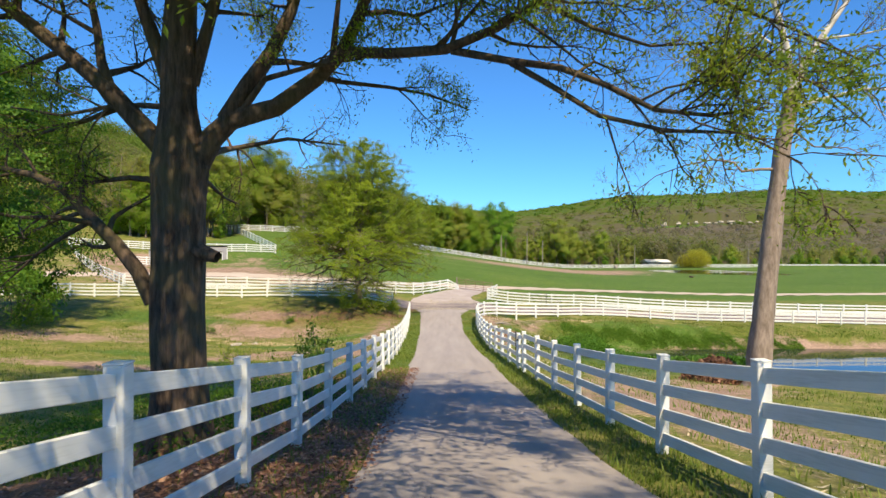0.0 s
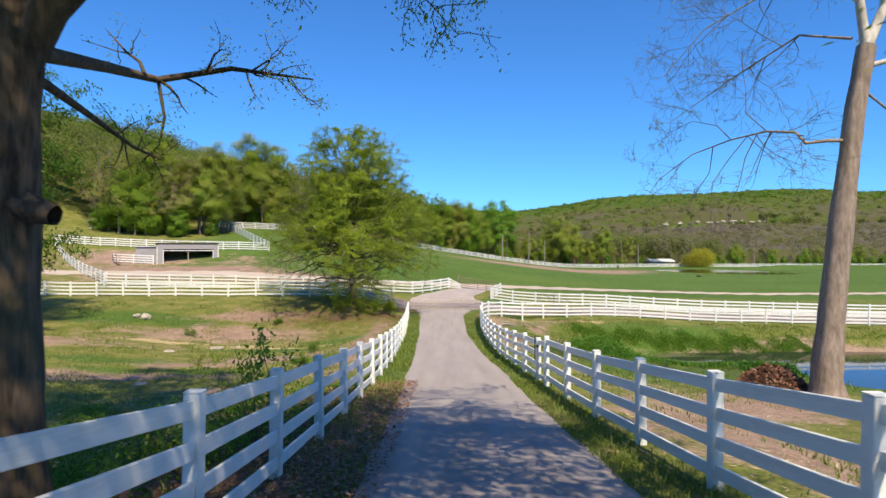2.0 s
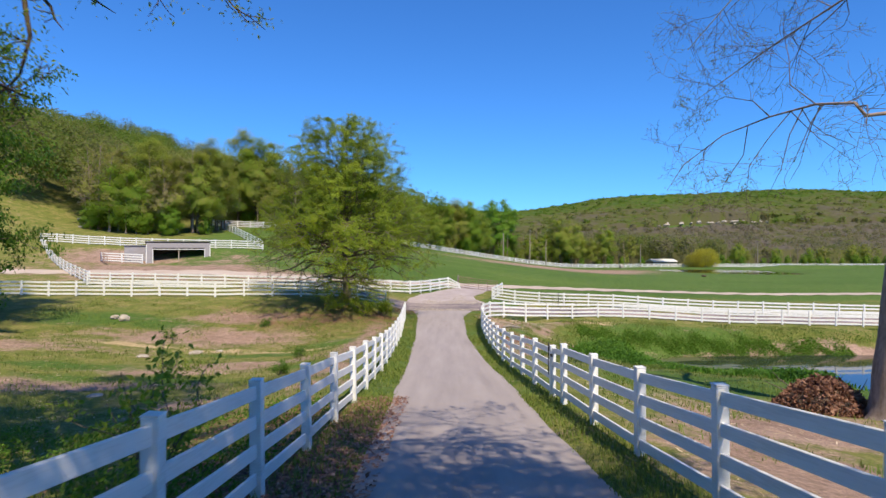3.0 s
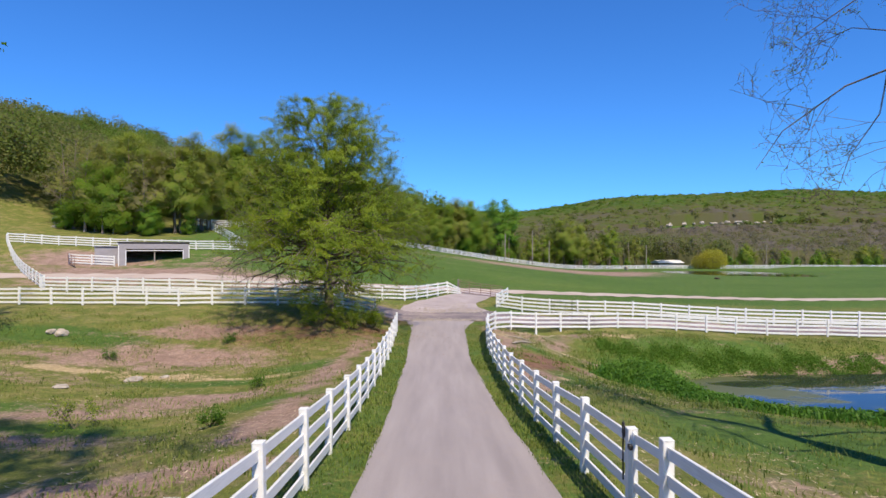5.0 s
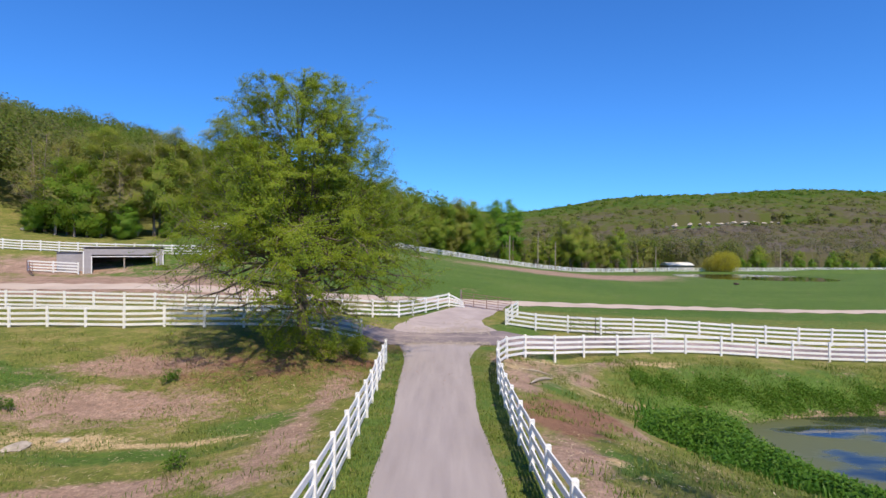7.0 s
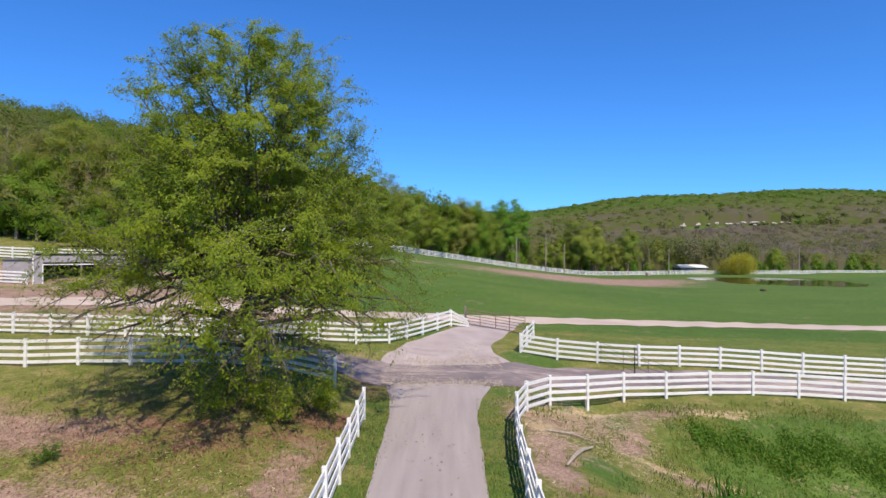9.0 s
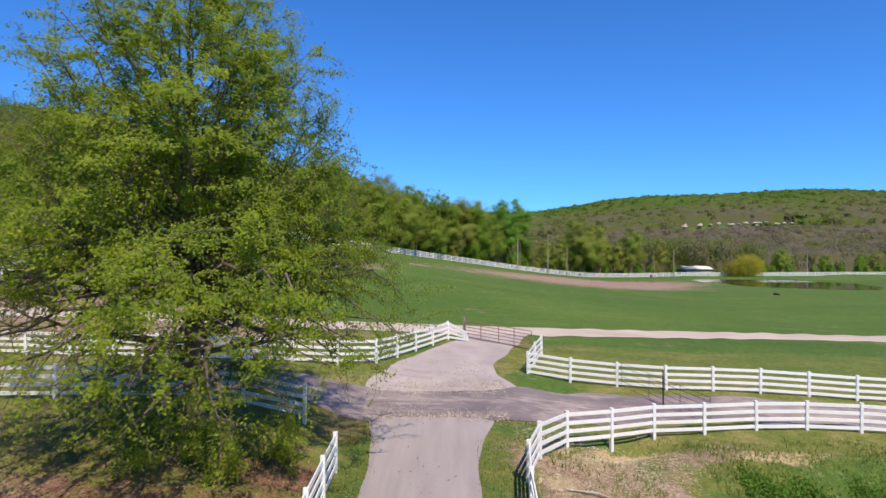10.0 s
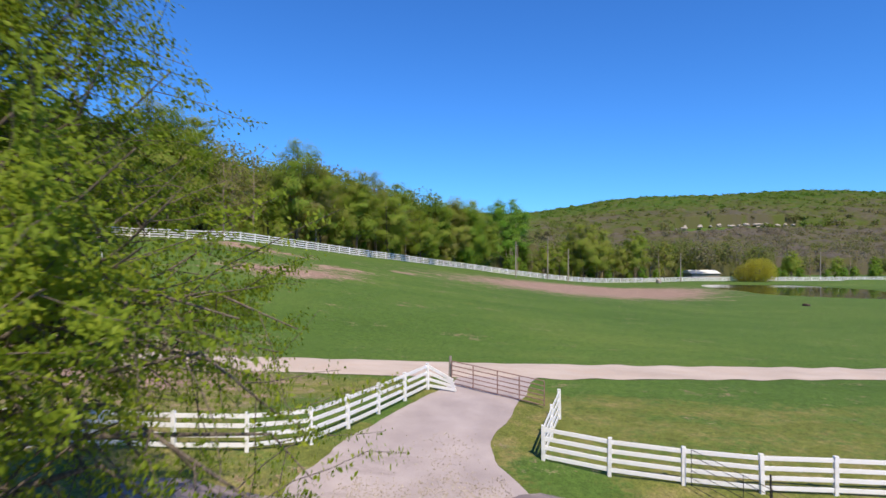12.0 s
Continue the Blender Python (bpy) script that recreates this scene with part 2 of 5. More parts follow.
def part(name, mesh, parent, label="", at=None):
    """One mesh object under a thing; at: its pose relative to the thing."""
    ob = new(name, mesh)
    ob.parent = parent
    if at is not None:
        ob.matrix_basis = at
    return tagged(ob, label)


def thing(name, label, category, at=(0, 0, 0), group="", kind="", turn=0.0):
    ob = new(name)
    ob.empty_display_size = 0.2
    ob.matrix_basis = pose(*at, 0, 0, turn)
    return tagged(ob, label, category, group, kind)


def box_bm(bm, size, centre, bevel=0.0):
    r = bmesh.ops.create_cube(bm, size=1.0)
    bmesh.ops.scale(bm, vec=size, verts=r["verts"])
    bmesh.ops.translate(bm, vec=centre, verts=r["verts"])
    if bevel:
        es = list({e for v in r["verts"] for e in v.link_edges})
        bmesh.ops.bevel(bm, geom=es, offset=bevel, segments=1, affect="EDGES")


def box_mesh(name, size, centre, material, bevel=0.0):
    bm = bmesh.new()
    box_bm(bm, size, centre, bevel)
    return bm_mesh(name, bm, material)


def gnarled(pts, radii, rings, seed, depth=0.07):
    """A finer polyline along pts, with radii that swell and shrink."""
    pts, radii = np.asarray(pts, float), np.asarray(radii, float)
    s = np.concatenate([[0], np.cumsum(np.linalg.norm(np.diff(pts, axis=0), axis=1))])
    q = np.linspace(0, s[-1], rings)
    r = np.random.default_rng(seed)
    p = np.stack([np.interp(q, s, pts[:, i]) for i in range(3)], 1)
    return p, np.interp(q, s, radii) * (1 + depth * np.convolve(r.normal(size=rings + 4), np.ones(5) / 2.2, "valid"))


def tube_arrays(pts, radii, sides):
    """Vertices and quads of a tapered tube along a polyline."""
    pts = np.asarray(pts, float)
    radii = np.asarray(radii, float)
    d = np.gradient(pts, axis=0)
    d /= np.linalg.norm(d, axis=1)[:, None] + 1e-9
    ref = np.where(np.abs(d[:, 2:3]) > 0.9, np.array([[1.0, 0, 0]]), np.array([[0, 0, 1.0]]))
    ref = np.repeat(ref[:1], len(pts), 0)
    u = np.cross(d, ref)
    u /= np.linalg.norm(u, axis=1)[:, None] + 1e-9
    w = np.cross(d, u)
    a = np.linspace(0, 2 * np.pi, sides, endpoint=False)
    ring = np.cos(a)[None, :, None] * u[:, None, :] + np.sin(a)[None, :, None] * w[:, None, :]
    rr = np.repeat(radii[:, None], sides, 1)
    if sides >= 12:
        lobes = 0.06 * np.sin(3 * a + 0.7)[None] + 0.05 * np.sin(5 * a[None] + pts[:, 2:3] * 0.9) + 0.035 * np.sin(9 * a[None] + pts[:, 2:3] * 2.3)
        rr = rr * (1 + lobes * (1 + 1.5 * np.exp(-(np.arange(len(pts)) / len(pts) * 14))[:, None]))
    v = (pts[:, None, :] + ring * rr[:, :, None]).reshape(-1, 3)
    i = np.arange(len(pts) - 1)[:, None] * sides
    j = np.arange(sides)[None, :]
    j2 = (j + 1) % sides
    f = np.stack([i + j, i + j2, i + sides + j2, i + sides + j], -1).reshape(-1, 4)
    return v, f


def tubes_mesh(name, tubes, materials, smooth=True):
    """tubes: (points, radii, sides, material index) each."""
    vs, fs, ms, n = [], [], [], 0
    for pts, radii, sides, mi in tubes:
        v, f = tube_arrays(pts, radii, sides)
        vs.append(v)
        fs.append(f + n)
        ms.append(np.full(len(f), mi))
        n += len(v)
    return np_mesh(name, np.concatenate(vs), np.concatenate(fs), materials, smooth=smooth, mat_ids=np.concatenate(ms))


def leaf_arrays(centres, size, rng, droop=0.3, aspect=0.5, up=0.25, out=None, follow=0.55):
    """A folded rhombus leaf at every centre; out: the way that its face leans to."""
    c = np.asarray(centres, float)
    n = len(c)
    a = rng.normal(size=(n, 3))
    a[:, 2] -= droop
    a /= np.linalg.norm(a, axis=1)[:, None]
    b = rng.normal(size=(n, 3))
    b[:, :2] *= 1 - up
    if out is not None:
        o = np.broadcast_to(np.asarray(out, float), a.shape)
        o = o / (np.linalg.norm(o, axis=1)[:, None] + 1e-9)
        a = a - o * (a * o).sum(1)[:, None] * min(1.0, follow * 1.2)
        a /= np.linalg.norm(a, axis=1)[:, None] + 1e-9
        b = b * (1 - follow) + o * follow * 1.6
    b = np.cross(a, b)
    b /= np.linalg.norm(b, axis=1)[:, None] + 1e-9
    s = (size * rng.uniform(0.6, 1.35, n))[:, None]
    nrm = np.cross(a, b)
    v = np.stack([c, c + a * s * 0.5 + b * s * aspect * 0.5 + nrm * s * 0.08, c + a * s,
                  c + a * s * 0.5 - b * s * aspect * 0.5 + nrm * s * 0.08], 1).reshape(-1, 3)
    f = np.arange(4 * n).reshape(n, 4)
    return v, f


def spray_arrays(centres, size, out, rng, loose=0.45):
    """A three-sided spray of leaves at every centre, facing out."""
    n = len(centres)
    o = out / (np.linalg.norm(out, axis=1)[:, None] + 1e-9) + rng.normal(size=(n, 3)) * loose
    a = np.cross(o, rng.normal(size=(n, 3)))
    a /= np.linalg.norm(a, axis=1)[:, None] + 1e-9
    b = np.cross(o, a)
    b /= np.linalg.norm(b, axis=1)[:, None] + 1e-9
    s = (size * rng.uniform(0.6, 1.3, n))[:, None]
    v = np.stack([centres + a * s * 0.6, centres - a * s * 0.35 + b * s * 0.5, centres - a * s * 0.3 - b * s * 0.5], 1).reshape(-1, 3)
    return v, np.arange(3 * n).reshape(n, 3)


# ---- the lie of the land ----
ROAD_Y = np.array([-60, -25, -10, 0, 4, 8, 13, 18, 23.5, 28.5, 33, 42, 53, 60, 67, 76, 90])
ROAD_Z = np.array([2.9, 2.4, 1.6, 0.62, -0.08, -0.80, -1.42, -1.97, -2.52, -3.03, -3.40, -3.86, -4.15, -4.12, -3.85, -3.0, -2.8])
RISE_Y = np.array([60, 75, 87, 94, 110, 127, 200, 400])
RISE_K = np.array([1.0, 1.45, 2.05, 2.9, 3.9, 4.6, 5.0, 4.0])
POND = (36.0, 45.6, 20.5, 8.8)   # centre and half axes of the near pond
POND2 = (87.0, 187.0, 16.0, 25.0)  # the far pond
WATER_Z, WATER2_Z = -7.1, -5.45


def smooth(a, b, x):
    t = np.clip((x - a) / (b - a), 0, 1)
    return t * t * (3 - 2 * t)


def glide(y, ys, zs):
    """Linear interpolation, softened over two metres."""
    return (np.interp(y - 2, ys, zs) + 2 * np.interp(y, ys, zs) + np.interp(y + 2, ys, zs)) / 4


def pond_d(x, y, pond):
    cx, cy, a, b = pond
    e = 1.0 + 0.06 * np.sin(np.arctan2(y - cy, x - cx) * 3 + 1.0) + 0.04 * np.sin(np.arctan2(y - cy, x - cx) * 7)
    return (np.abs((x - cx) / a) ** 2.6 + np.abs((y - cy) / b) ** 2.6) ** (1 / 2.6) / e


def ground(x, y):
    x, y = np.asarray(x, float), np.asarray(y, float)
    p = glide(y, ROAD_Y, ROAD_Z)
    left = np.maximum(0, -2.6 - x)
    up = smooth(42, 57, y)
    lz = -0.85 * smooth(0, 7, left) * (1 - up) + 1.5 * smooth(0, 6, left) * up + 0.075 * np.maximum(0, left - 11.5) * (1 - up)
    lz = lz + 0.9 * smooth(0.5, 4, -x) * smooth(62, 67, y) * (1 - smooth(0, 6, left))
    right = np.maximum(0, x - 3.0)
    rz = -0.7 * smooth(0, 6, right) - 0.02 * np.maximum(0, right - 6)
    near = p + np.clip(lz, -3, 5) + np.maximum(rz, -3)
    pd = pond_d(x, y, POND)
    fall = np.maximum(smooth(1.85, 0.85, pd), smooth(2.6, 0.9, pd) * smooth(14, 24, x) * smooth(46, 40, y)) * smooth(58, 52.5, y) * smooth(3.0, 13, x) ** 0.8
    near = near * (1 - fall) + (WATER_Z - 0.35) * fall
    field = -4.6 + glide(y, RISE_Y, RISE_K) * np.minimum((np.maximum(0, 45 - x) / 45) ** 1.5, 2.05 + 0.12 * (np.maximum(0, 45 - x) / 45 - 1.6))
    field = np.minimum(field, 14)
    fp = smooth(1.3, 0.8, pond_d(x, y, POND2))
    field = field * (1 - fp) + (WATER2_Z - 0.5) * fp - 0.55 * smooth(120, 200, y) * (1 - fp) * smooth(20, 60, x)
    k = smooth(57, 76, y)
    kr = smooth(55, 70, y)
    k = np.where(x > 3, k + (kr - k) * smooth(6, 20, x), k)
    z = near * (1 - k) + field * k
    z = z - 0.5 * np.exp(-(((x - 7.6) / 2.6) ** 2 + ((y - 57.6 - 0.45 * (x - 7.6)) / 0.9) ** 2))
    z = z - 0.5 * np.exp(-(((x + 37) / 9) ** 2 + ((y - 86) / 5.5) ** 2))
    z = z + 24 * np.exp(-(((x + 120) / 33) ** 2 + ((y - 120) / 42) ** 2))
    z = z - 0.5 * smooth(12, 26, x) * np.exp(-(((y - 62) / 6) ** 2))
    z = z + 36 * np.exp(-(((x + 160) / 90) ** 2 + ((y - 260) / 95) ** 2))
    ridge = 44 + 30 * smooth(60, 420, x) - 8 * smooth(600, 900, x) + 5 * np.sin(x / 90.0) + 3 * np.sin(x / 37.0 + 2) + 4.5 * np.exp(-(((x - 340) / 110) ** 2))
    z = z + ridge * smooth(260, 800, y) ** 1.3
    z = z + 1.0 * np.exp(-(((y - 215) / 6) ** 2)) * smooth(106, 118, x) * smooth(400, 300, x)
    return z + 0.05 * np.sin(x * 1.7 + y * 0.6) * np.sin(y * 1.3) * smooth(2.5, 5, np.abs(x))


def gz(x, y):
    return float(ground(x, y))


def axis(parts):
    return np.unique(np.concatenate([np.arange(a, b, s) for a, b, s in parts]))


def blob(x, y, cx, cy, a, b, turn=0.0):
    c, s = math.cos(turn), math.sin(turn)
    u, v = (x - cx) * c + (y - cy) * s, -(x - cx) * s + (y - cy) * c
    return np.exp(-((u / a) ** 2 + (v / b) ** 2))


def build_ground():
    xs = axis([(-1600, -300, 50), (-300, -120, 8), (-120, -50, 2.5), (-50, -25, 1), (-25, 40, 0.5), (40, 110, 2.0), (110, 300, 10), (300, 1650, 50)])
    ys = axis([(-300, -40, 20), (-40, -2, 2), (-2, 66, 0.5), (66, 100, 1), (100, 240, 2.5), (240, 400, 10), (400, 2000, 40)])
    X, Y = np.meshgrid(xs, ys)
    Z = ground(X, Y)
    n, m = X.shape
    idx = np.arange(n * m).reshape(n, m)
    f = np.stack([idx[:-1, :-1], idx[:-1, 1:], idx[1:, 1:], idx[1:, :-1]], -1).reshape(-1, 4)
    pd = pond_d(X, Y, POND)
    lush = smooth(74, 79, Y) * smooth(-48, -34, X) + smooth(66, 68, Y) * smooth(5, 8, X) * 0.45
    lush = np.maximum(lush, 0.62 * smooth(1.55, 1.2, pd) * smooth(57, 50, Y))
    lush = np.maximum(lush, 0.55 * smooth(4.4, 2.6, np.abs(X)) * smooth(14, 24, Y) * smooth(62, 56, Y))
    for b in ((-24, 48.5, 6, 2.6), (-20, 47.5, 3.5, 1.6), (-13, 31, 5, 1.6), (-5.6, 33.6, 2.2, 1.5), (-6.6, 42.6, 2.4, 1.6), (-10, 39.6, 4, 0.8), (-17, 34, 4, 1.4), (5.6, 48.6, 1.1, 1.8), (7.4, 55.2, 1.6, 1.0), (20, 54.5, 12, 3.0), (5.6, 37, 1.2, 2.4), (10, 29, 5, 5), (14, 53, 5, 2.4), (16, 28, 6, 4), (-4.5, 69.5, 2.5, 4), (5.6, 65.0, 2.2, 3), (4.5, 57.8, 3, 1.2), (-1.5, 72, 2, 3)):
        lush = np.maximum(lush, 1.0 * blob(X, Y, *b))
    dirt = 1.0 * blob(X, Y, -34, 79, 16, 10) + 0.6 * blob(X, Y, -14, 75, 9, 5)
    for b in ((-28, 38, 9, 3, 0.2), (-15.5, 45.0, 7.5, 2.4, 0.1), (-9.6, 36.0, 4.5, 1.5, 0.35), (-12, 33.6, 4, 1.2, 0.1), (-16, 29, 6, 1.4, 0.1), (-6, 24, 3, 1.5, 0), (-4.6, 46, 0.9, 4.5, -0.05), (-4.9, 39, 0.8, 5, 0), (-4.7, 30, 1.0, 5, 0),
              (5.0, 54.6, 2.6, 3.0, 0.3), (4.2, 51.5, 1.4, 2.6, 0), (10.6, 57.2, 2.6, 0.9, 0.2), (12.5, 50.6, 2.0, 0.5, 0.1), (7.9, 53.4, 0.65, 2.7, -0.43), (9.4, 51.2, 2.4, 0.7, -0.15), (3.9, 37, 0.9, 5, 0), (6.0, 14, 2.6, 6, 0), (8.0, 21, 3.5, 3, 0),
              (33, 161, 36, 14, 0.74), (-24, 124.0, 6.5, 2.6, 0.1), (-15.5, 110, 7.5, 3.6, 0.3), (-11.5, 119, 4, 2.2, 0.2), (-4.4, 127.6, 2, 1.2, 0), (3.8, 131.6, 2.5, 1.3, 0), (3.9, 49, 0.9, 4, 0), (6.8, 44, 1.5, 3, 0), (-45, 88, 10, 5, 0), (-14.5, 49.8, 4.5, 1.3, 0.1)):
        dirt = np.maximum(dirt, 1.0 * blob(X, Y, *b))
    dirt = dirt + 0.5 * blob(X, Y, 33, 161, 32, 12, 0.74)
    dirt = np.maximum(dirt, smooth(1.16, 1.02, pd) * 0.8)
    litter = 0.48 * blob(X, Y, -9.5, 50, 6.5, 3.6) + 0.8 * blob(X, Y, -4.6, 52.6, 1.6, 1.8) + 0.9 * blob(X, Y, -3.2, 9, 1.2, 8) + 0.95 * blob(X, Y, -4.6, 5.5, 3.2, 5) + 0.6 * blob(X, Y, -1.75, 12, 0.6, 7) + 1.4 * blob(X, Y, 4.5, 42.2, 1.4, 3.6) + 1.1 * blob(X, Y, 6.6, 44.6, 1.3, 2.2) + 0.6 * blob(X, Y, 4.6, 54.5, 2.0, 2.0)
    dry = 0 * X
    for b in ((5.0, 55.6, 1.6, 2.0, 0.4), (7.4, 57.2, 2.4, 0.8, 0.3), (8.6, 51.9, 1.8, 0.7, -0.1), (11.0, 51.8, 1.4, 0.6, 0), (4.3, 52.6, 0.8, 1.6, 0), (13.0, 57.2, 2.5, 0.5, 0.1), (-13.5, 41.5, 2.5, 1.0, 0.1), (-9.5, 41.0, 4.0, 0.35, 0.1), (-18, 42, 3, 0.8, 0), (5.4, 36.0, 0.25, 2.2, 0.37)):
        dry = np.maximum(dry, blob(X, Y, *b))
    me = np_mesh("ground", np.stack([X, Y, Z], -1).reshape(-1, 3), f, [M_GROUND],
                 {"lush": lush.ravel(), "dirt": dirt.ravel(), "litter": litter.ravel(), "dry": dry.ravel()}, smooth=True)
    tagged(new("ground", me), "grassy pasture land with bare earth patches rolling to wooded hills", "ground", kind="structure")


build_ground()


def strip(name, path, label, category, material, lift, across=9, ragged=0.0):
    """A paved strip: rows of (x, y, half width), draped on the land."""
    path = np.array(path, float)
    s = np.concatenate([[0], np.cumsum(np.hypot(*np.diff(path[:, :2], axis=0).T))])
    q = np.arange(0, s[-1], 0.5)
    px, py, hw = (np.interp(q, s, path[:, i]) for i in range(3))
    ker = np.ones(7) / 7
    px, py, hw = (np.convolve(np.pad(a, 3, mode="edge"), ker, "valid") for a in (px, py, hw))
    dx, dy = np.gradient(px), np.gradient(py)
    ln = np.hypot(dx, dy)
    nx, ny = dy / ln, -dx / ln
    u = np.linspace(-1, 1, across)
    wob = 1 + 0.012 * np.sin(q * 1.9) + 0.015 * np.sin(q * 0.53 + 1)
    rag = np.random.default_rng(len(name)).normal(size=(2, len(q) + 4))
    rag = np.stack([np.convolve(r, np.ones(5) / 3, "valid") for r in rag]) * ragged
    side = np.where(u[None] < 0, rag[0][:, None], rag[1][:, None]) * np.abs(u)[None]
    w = (hw * wob)[:, None] * u + side * np.sign(u)[None]
    X, Y = px[:, None] + nx[:, None] * w, py[:, None] + ny[:, None] * w
    Z = ground(X, Y) + lift * (1 - 0.55 * np.abs(u) ** 6)
    idx = np.arange(X.size).reshape(X.shape)
    f = np.stack([idx[:-1, :-1], idx[:-1, 1:], idx[1:, 1:], idx[1:, :-1]], -1).reshape(-1, 4)
    me = np_mesh(name, np.stack([X, Y, Z], -1).reshape(-1, 3), f, [material], smooth=True)
    return tagged(new(name, me), label, category, kind="structure")


strip("road", [(0.9, -25, 1.5), (0.55, 4, 1.5), (0.3, 25, 1.6), (-0.1, 42, 1.55), (-0.2, 55, 1.9), (-0.1, 58.2, 2.4), (0.0, 60.6, 2.9)],
      "narrow worn grey asphalt farm road between white fences", "road", M_ROAD, 0.05)
strip("cross_lane", [(-8, 61.4, 1.2), (-4, 61.2, 2.3), (3, 61.5, 2.5), (9, 62.6, 1.8), (30, 62.5, 1.6), (90, 61.3, 1.6)],
      "dark patched asphalt lane crossing between two fences", "road", M_LANE, 0.062, 9, 0.22)
strip("gravel_apron", [(-0.2, 60.0, 3.4), (0.3, 63.5, 3.9), (0.4, 65.5, 3.2), (0.7, 68.2, 2.55), (1.6, 70.9, 2.4), (2.9, 74.0, 2.1), (4.4, 78, 1.9), (5.5, 80.5, 1.8)],
      "pale gravel apron leading up to the metal gate", "road", M_APRON, 0.05, 9, 0.12)
strip("farm_track", [(-75, 74, 1.6), (-34, 76.5, 1.9), (-10, 78.2, 1.5), (4, 79.8, 1.8), (28, 84.0, 1.75), (90, 88, 1.65), (200, 92, 1.8)],
      "pale dusty farm track along the field edge", "road", M_TRACK, 0.07, 9, 0.02)


def build_pond(name, pond, z, label, material):
    cx, cy, a, b = pond
    bm = bmesh.new()
    bmesh.ops.create_circle(bm, cap_ends=True, segments=72, radius=1.0)
    bmesh.ops.scale(bm, vec=(a * 1.3, b * 1.3, 1), verts=bm.verts)
    bmesh.ops.translate(bm, vec=(cx, cy, z), verts=bm.verts)
    tagged(new(name, bm_mesh(name, bm, material)), label, "water", kind="structure")


build_pond("water_1", POND, WATER_Z, "still farm pond mirroring the blue sky", M_WATER)
build_pond("water_2", POND2, WATER2_Z, "small distant dark pond in the green field", M_DARKPOND)

# ---- fences ----
POST = box_mesh("post", (0.135, 0.135, 1.75), (0, 0, -0.875), M_WHITE, 0.008)
CAP = box_mesh("cap", (0.141, 0.141, 0.014), (0, 0, 0.008), M_WHITE, 0.004)
RAIL = box_mesh("rail", (1.0, 0.042, 0.148), (0, 0, 0), M_WHITE, 0.006)
frng = random.Random(5)


def fence(path, label, spacing=2.42, top=1.30, start=0.0, stop=None, drops=()):
    """A four-rail fence: posts along the path on the land, four rails in each bay."""
    path = np.array(path, float)
    s = np.concatenate([[0], np.cumsum(np.hypot(*np.diff(path.T, axis=1)))])
    n = max(1, round((s[-1] - start) / spacing))
    q = start + np.arange(n + 1) * (s[-1] - start) / n
    xs, ys = np.interp(q, s, path[:, 0]), np.interp(q, s, path[:, 1])
    zs = ground(xs, ys) + top
    zs = zs + 0.5 * np.exp(-(((xs - 7.6) / 2.6) ** 2 + ((ys - 57.6 - 0.45 * (xs - 7.6)) / 0.9) ** 2))
    zs = (np.pad(zs, 1, mode="edge")[:-2] + 2 * zs + np.pad(zs, 1, mode="edge")[2:]) / 4
    zs = zs + np.array([frng.uniform(-0.02, 0.02) for _ in zs])
    base = (xs[0], ys[0], zs[0] - top)
    f = thing("fence", label, "fence", base)
    inv = Matrix.Translation(-Vector(base))
    for i in range(len(xs)):
        j = min(i, len(xs) - 2)
        yaw = math.degrees(math.atan2(ys[j + 1] - ys[j], xs[j + 1] - xs[j]))
        p = part("post", POST, f, at=inv @ pose(xs[i], ys[i], zs[i], frng.uniform(-1.2, 1.2), frng.uniform(-1.2, 1.2), yaw))
        part("cap", CAP, p)
    for i in range(len(xs) - 1):
        a, b = Vector((xs[i], ys[i], zs[i])), Vector((xs[i + 1], ys[i + 1], zs[i + 1]))
        d = b - a
        turn = d.to_track_quat("X", "Z").to_matrix().to_4x4()
        for k in range(4):
            h = -0.135 - 0.325 * k + frng.uniform(-0.006, 0.006)
            part("rail", RAIL, f, at=inv @ Matrix.Translation((a + b) / 2 + Vector((0, 0, h))) @ turn @ Matrix.Diagonal((d.length, 1, 1, 1)))
    return f


fence([(-2.0, -5.6), (-2.1, 3.85), (-2.1, 22), (-2.2, 29), (-2.55, 42), (-3.0, 53.3)], "white four-rail vinyl fence along the farm road's verge", 2.356)
fence([(3.1, -6.52), (2.98, 8.2), (2.87, 15.4), (2.75, 20.1)], "white four-rail vinyl fence on the pond side of the road")
fence([(2.72, 21.3), (2.6, 26), (2.45, 33), (2.5, 42), (2.75, 49), (3.3, 54), (5.24, 56.9), (9.69, 59.4), (16, 60.3), (23, 60.4), (40, 60.0), (62, 59)],
      "white four-rail vinyl fence curving round the pond's bank")
fence([(-4.9, 57.1), (-12, 57.0), (-19.5, 56.6), (-38, 57.2), (-60, 57.0)], "white four-rail fence on the near side of the lane")
fence([(0.6, 75.3), (-3.6, 66.2), (-6.5, 65.0), (-13, 64.9), (-26, 65.3), (-35.7, 66)], "white four-rail fence from the gate along the paddock")
fence([(6.5, 71.5), (5.0, 66.8), (11.75, 65.2), (26, 64.6), (45, 64), (70, 63)], "white four-rail fence on the field side of the lane")
fence([(-35.7, 66.3), (-46, 78), (-59.5, 94)], "white four-rail fence up the paddock's far side")
fence([(-59.5, 94.2), (-26.6, 94)], "white four-rail fence behind the paddock shed")
fence([(-26.8, 94.3), (-36, 110), (-43, 122)], "white four-rail fence climbing the grassy slope")
fence([(-47, 127), (-28.5, 127), (-8.3, 160), (7.5, 185), (42, 210), (78, 226)], "white four-rail fence along the wood's edge", 2.6)
fence([(78.3, 226), (136, 228), (220, 228)], "white four-rail fence across the valley floor", 2.8)
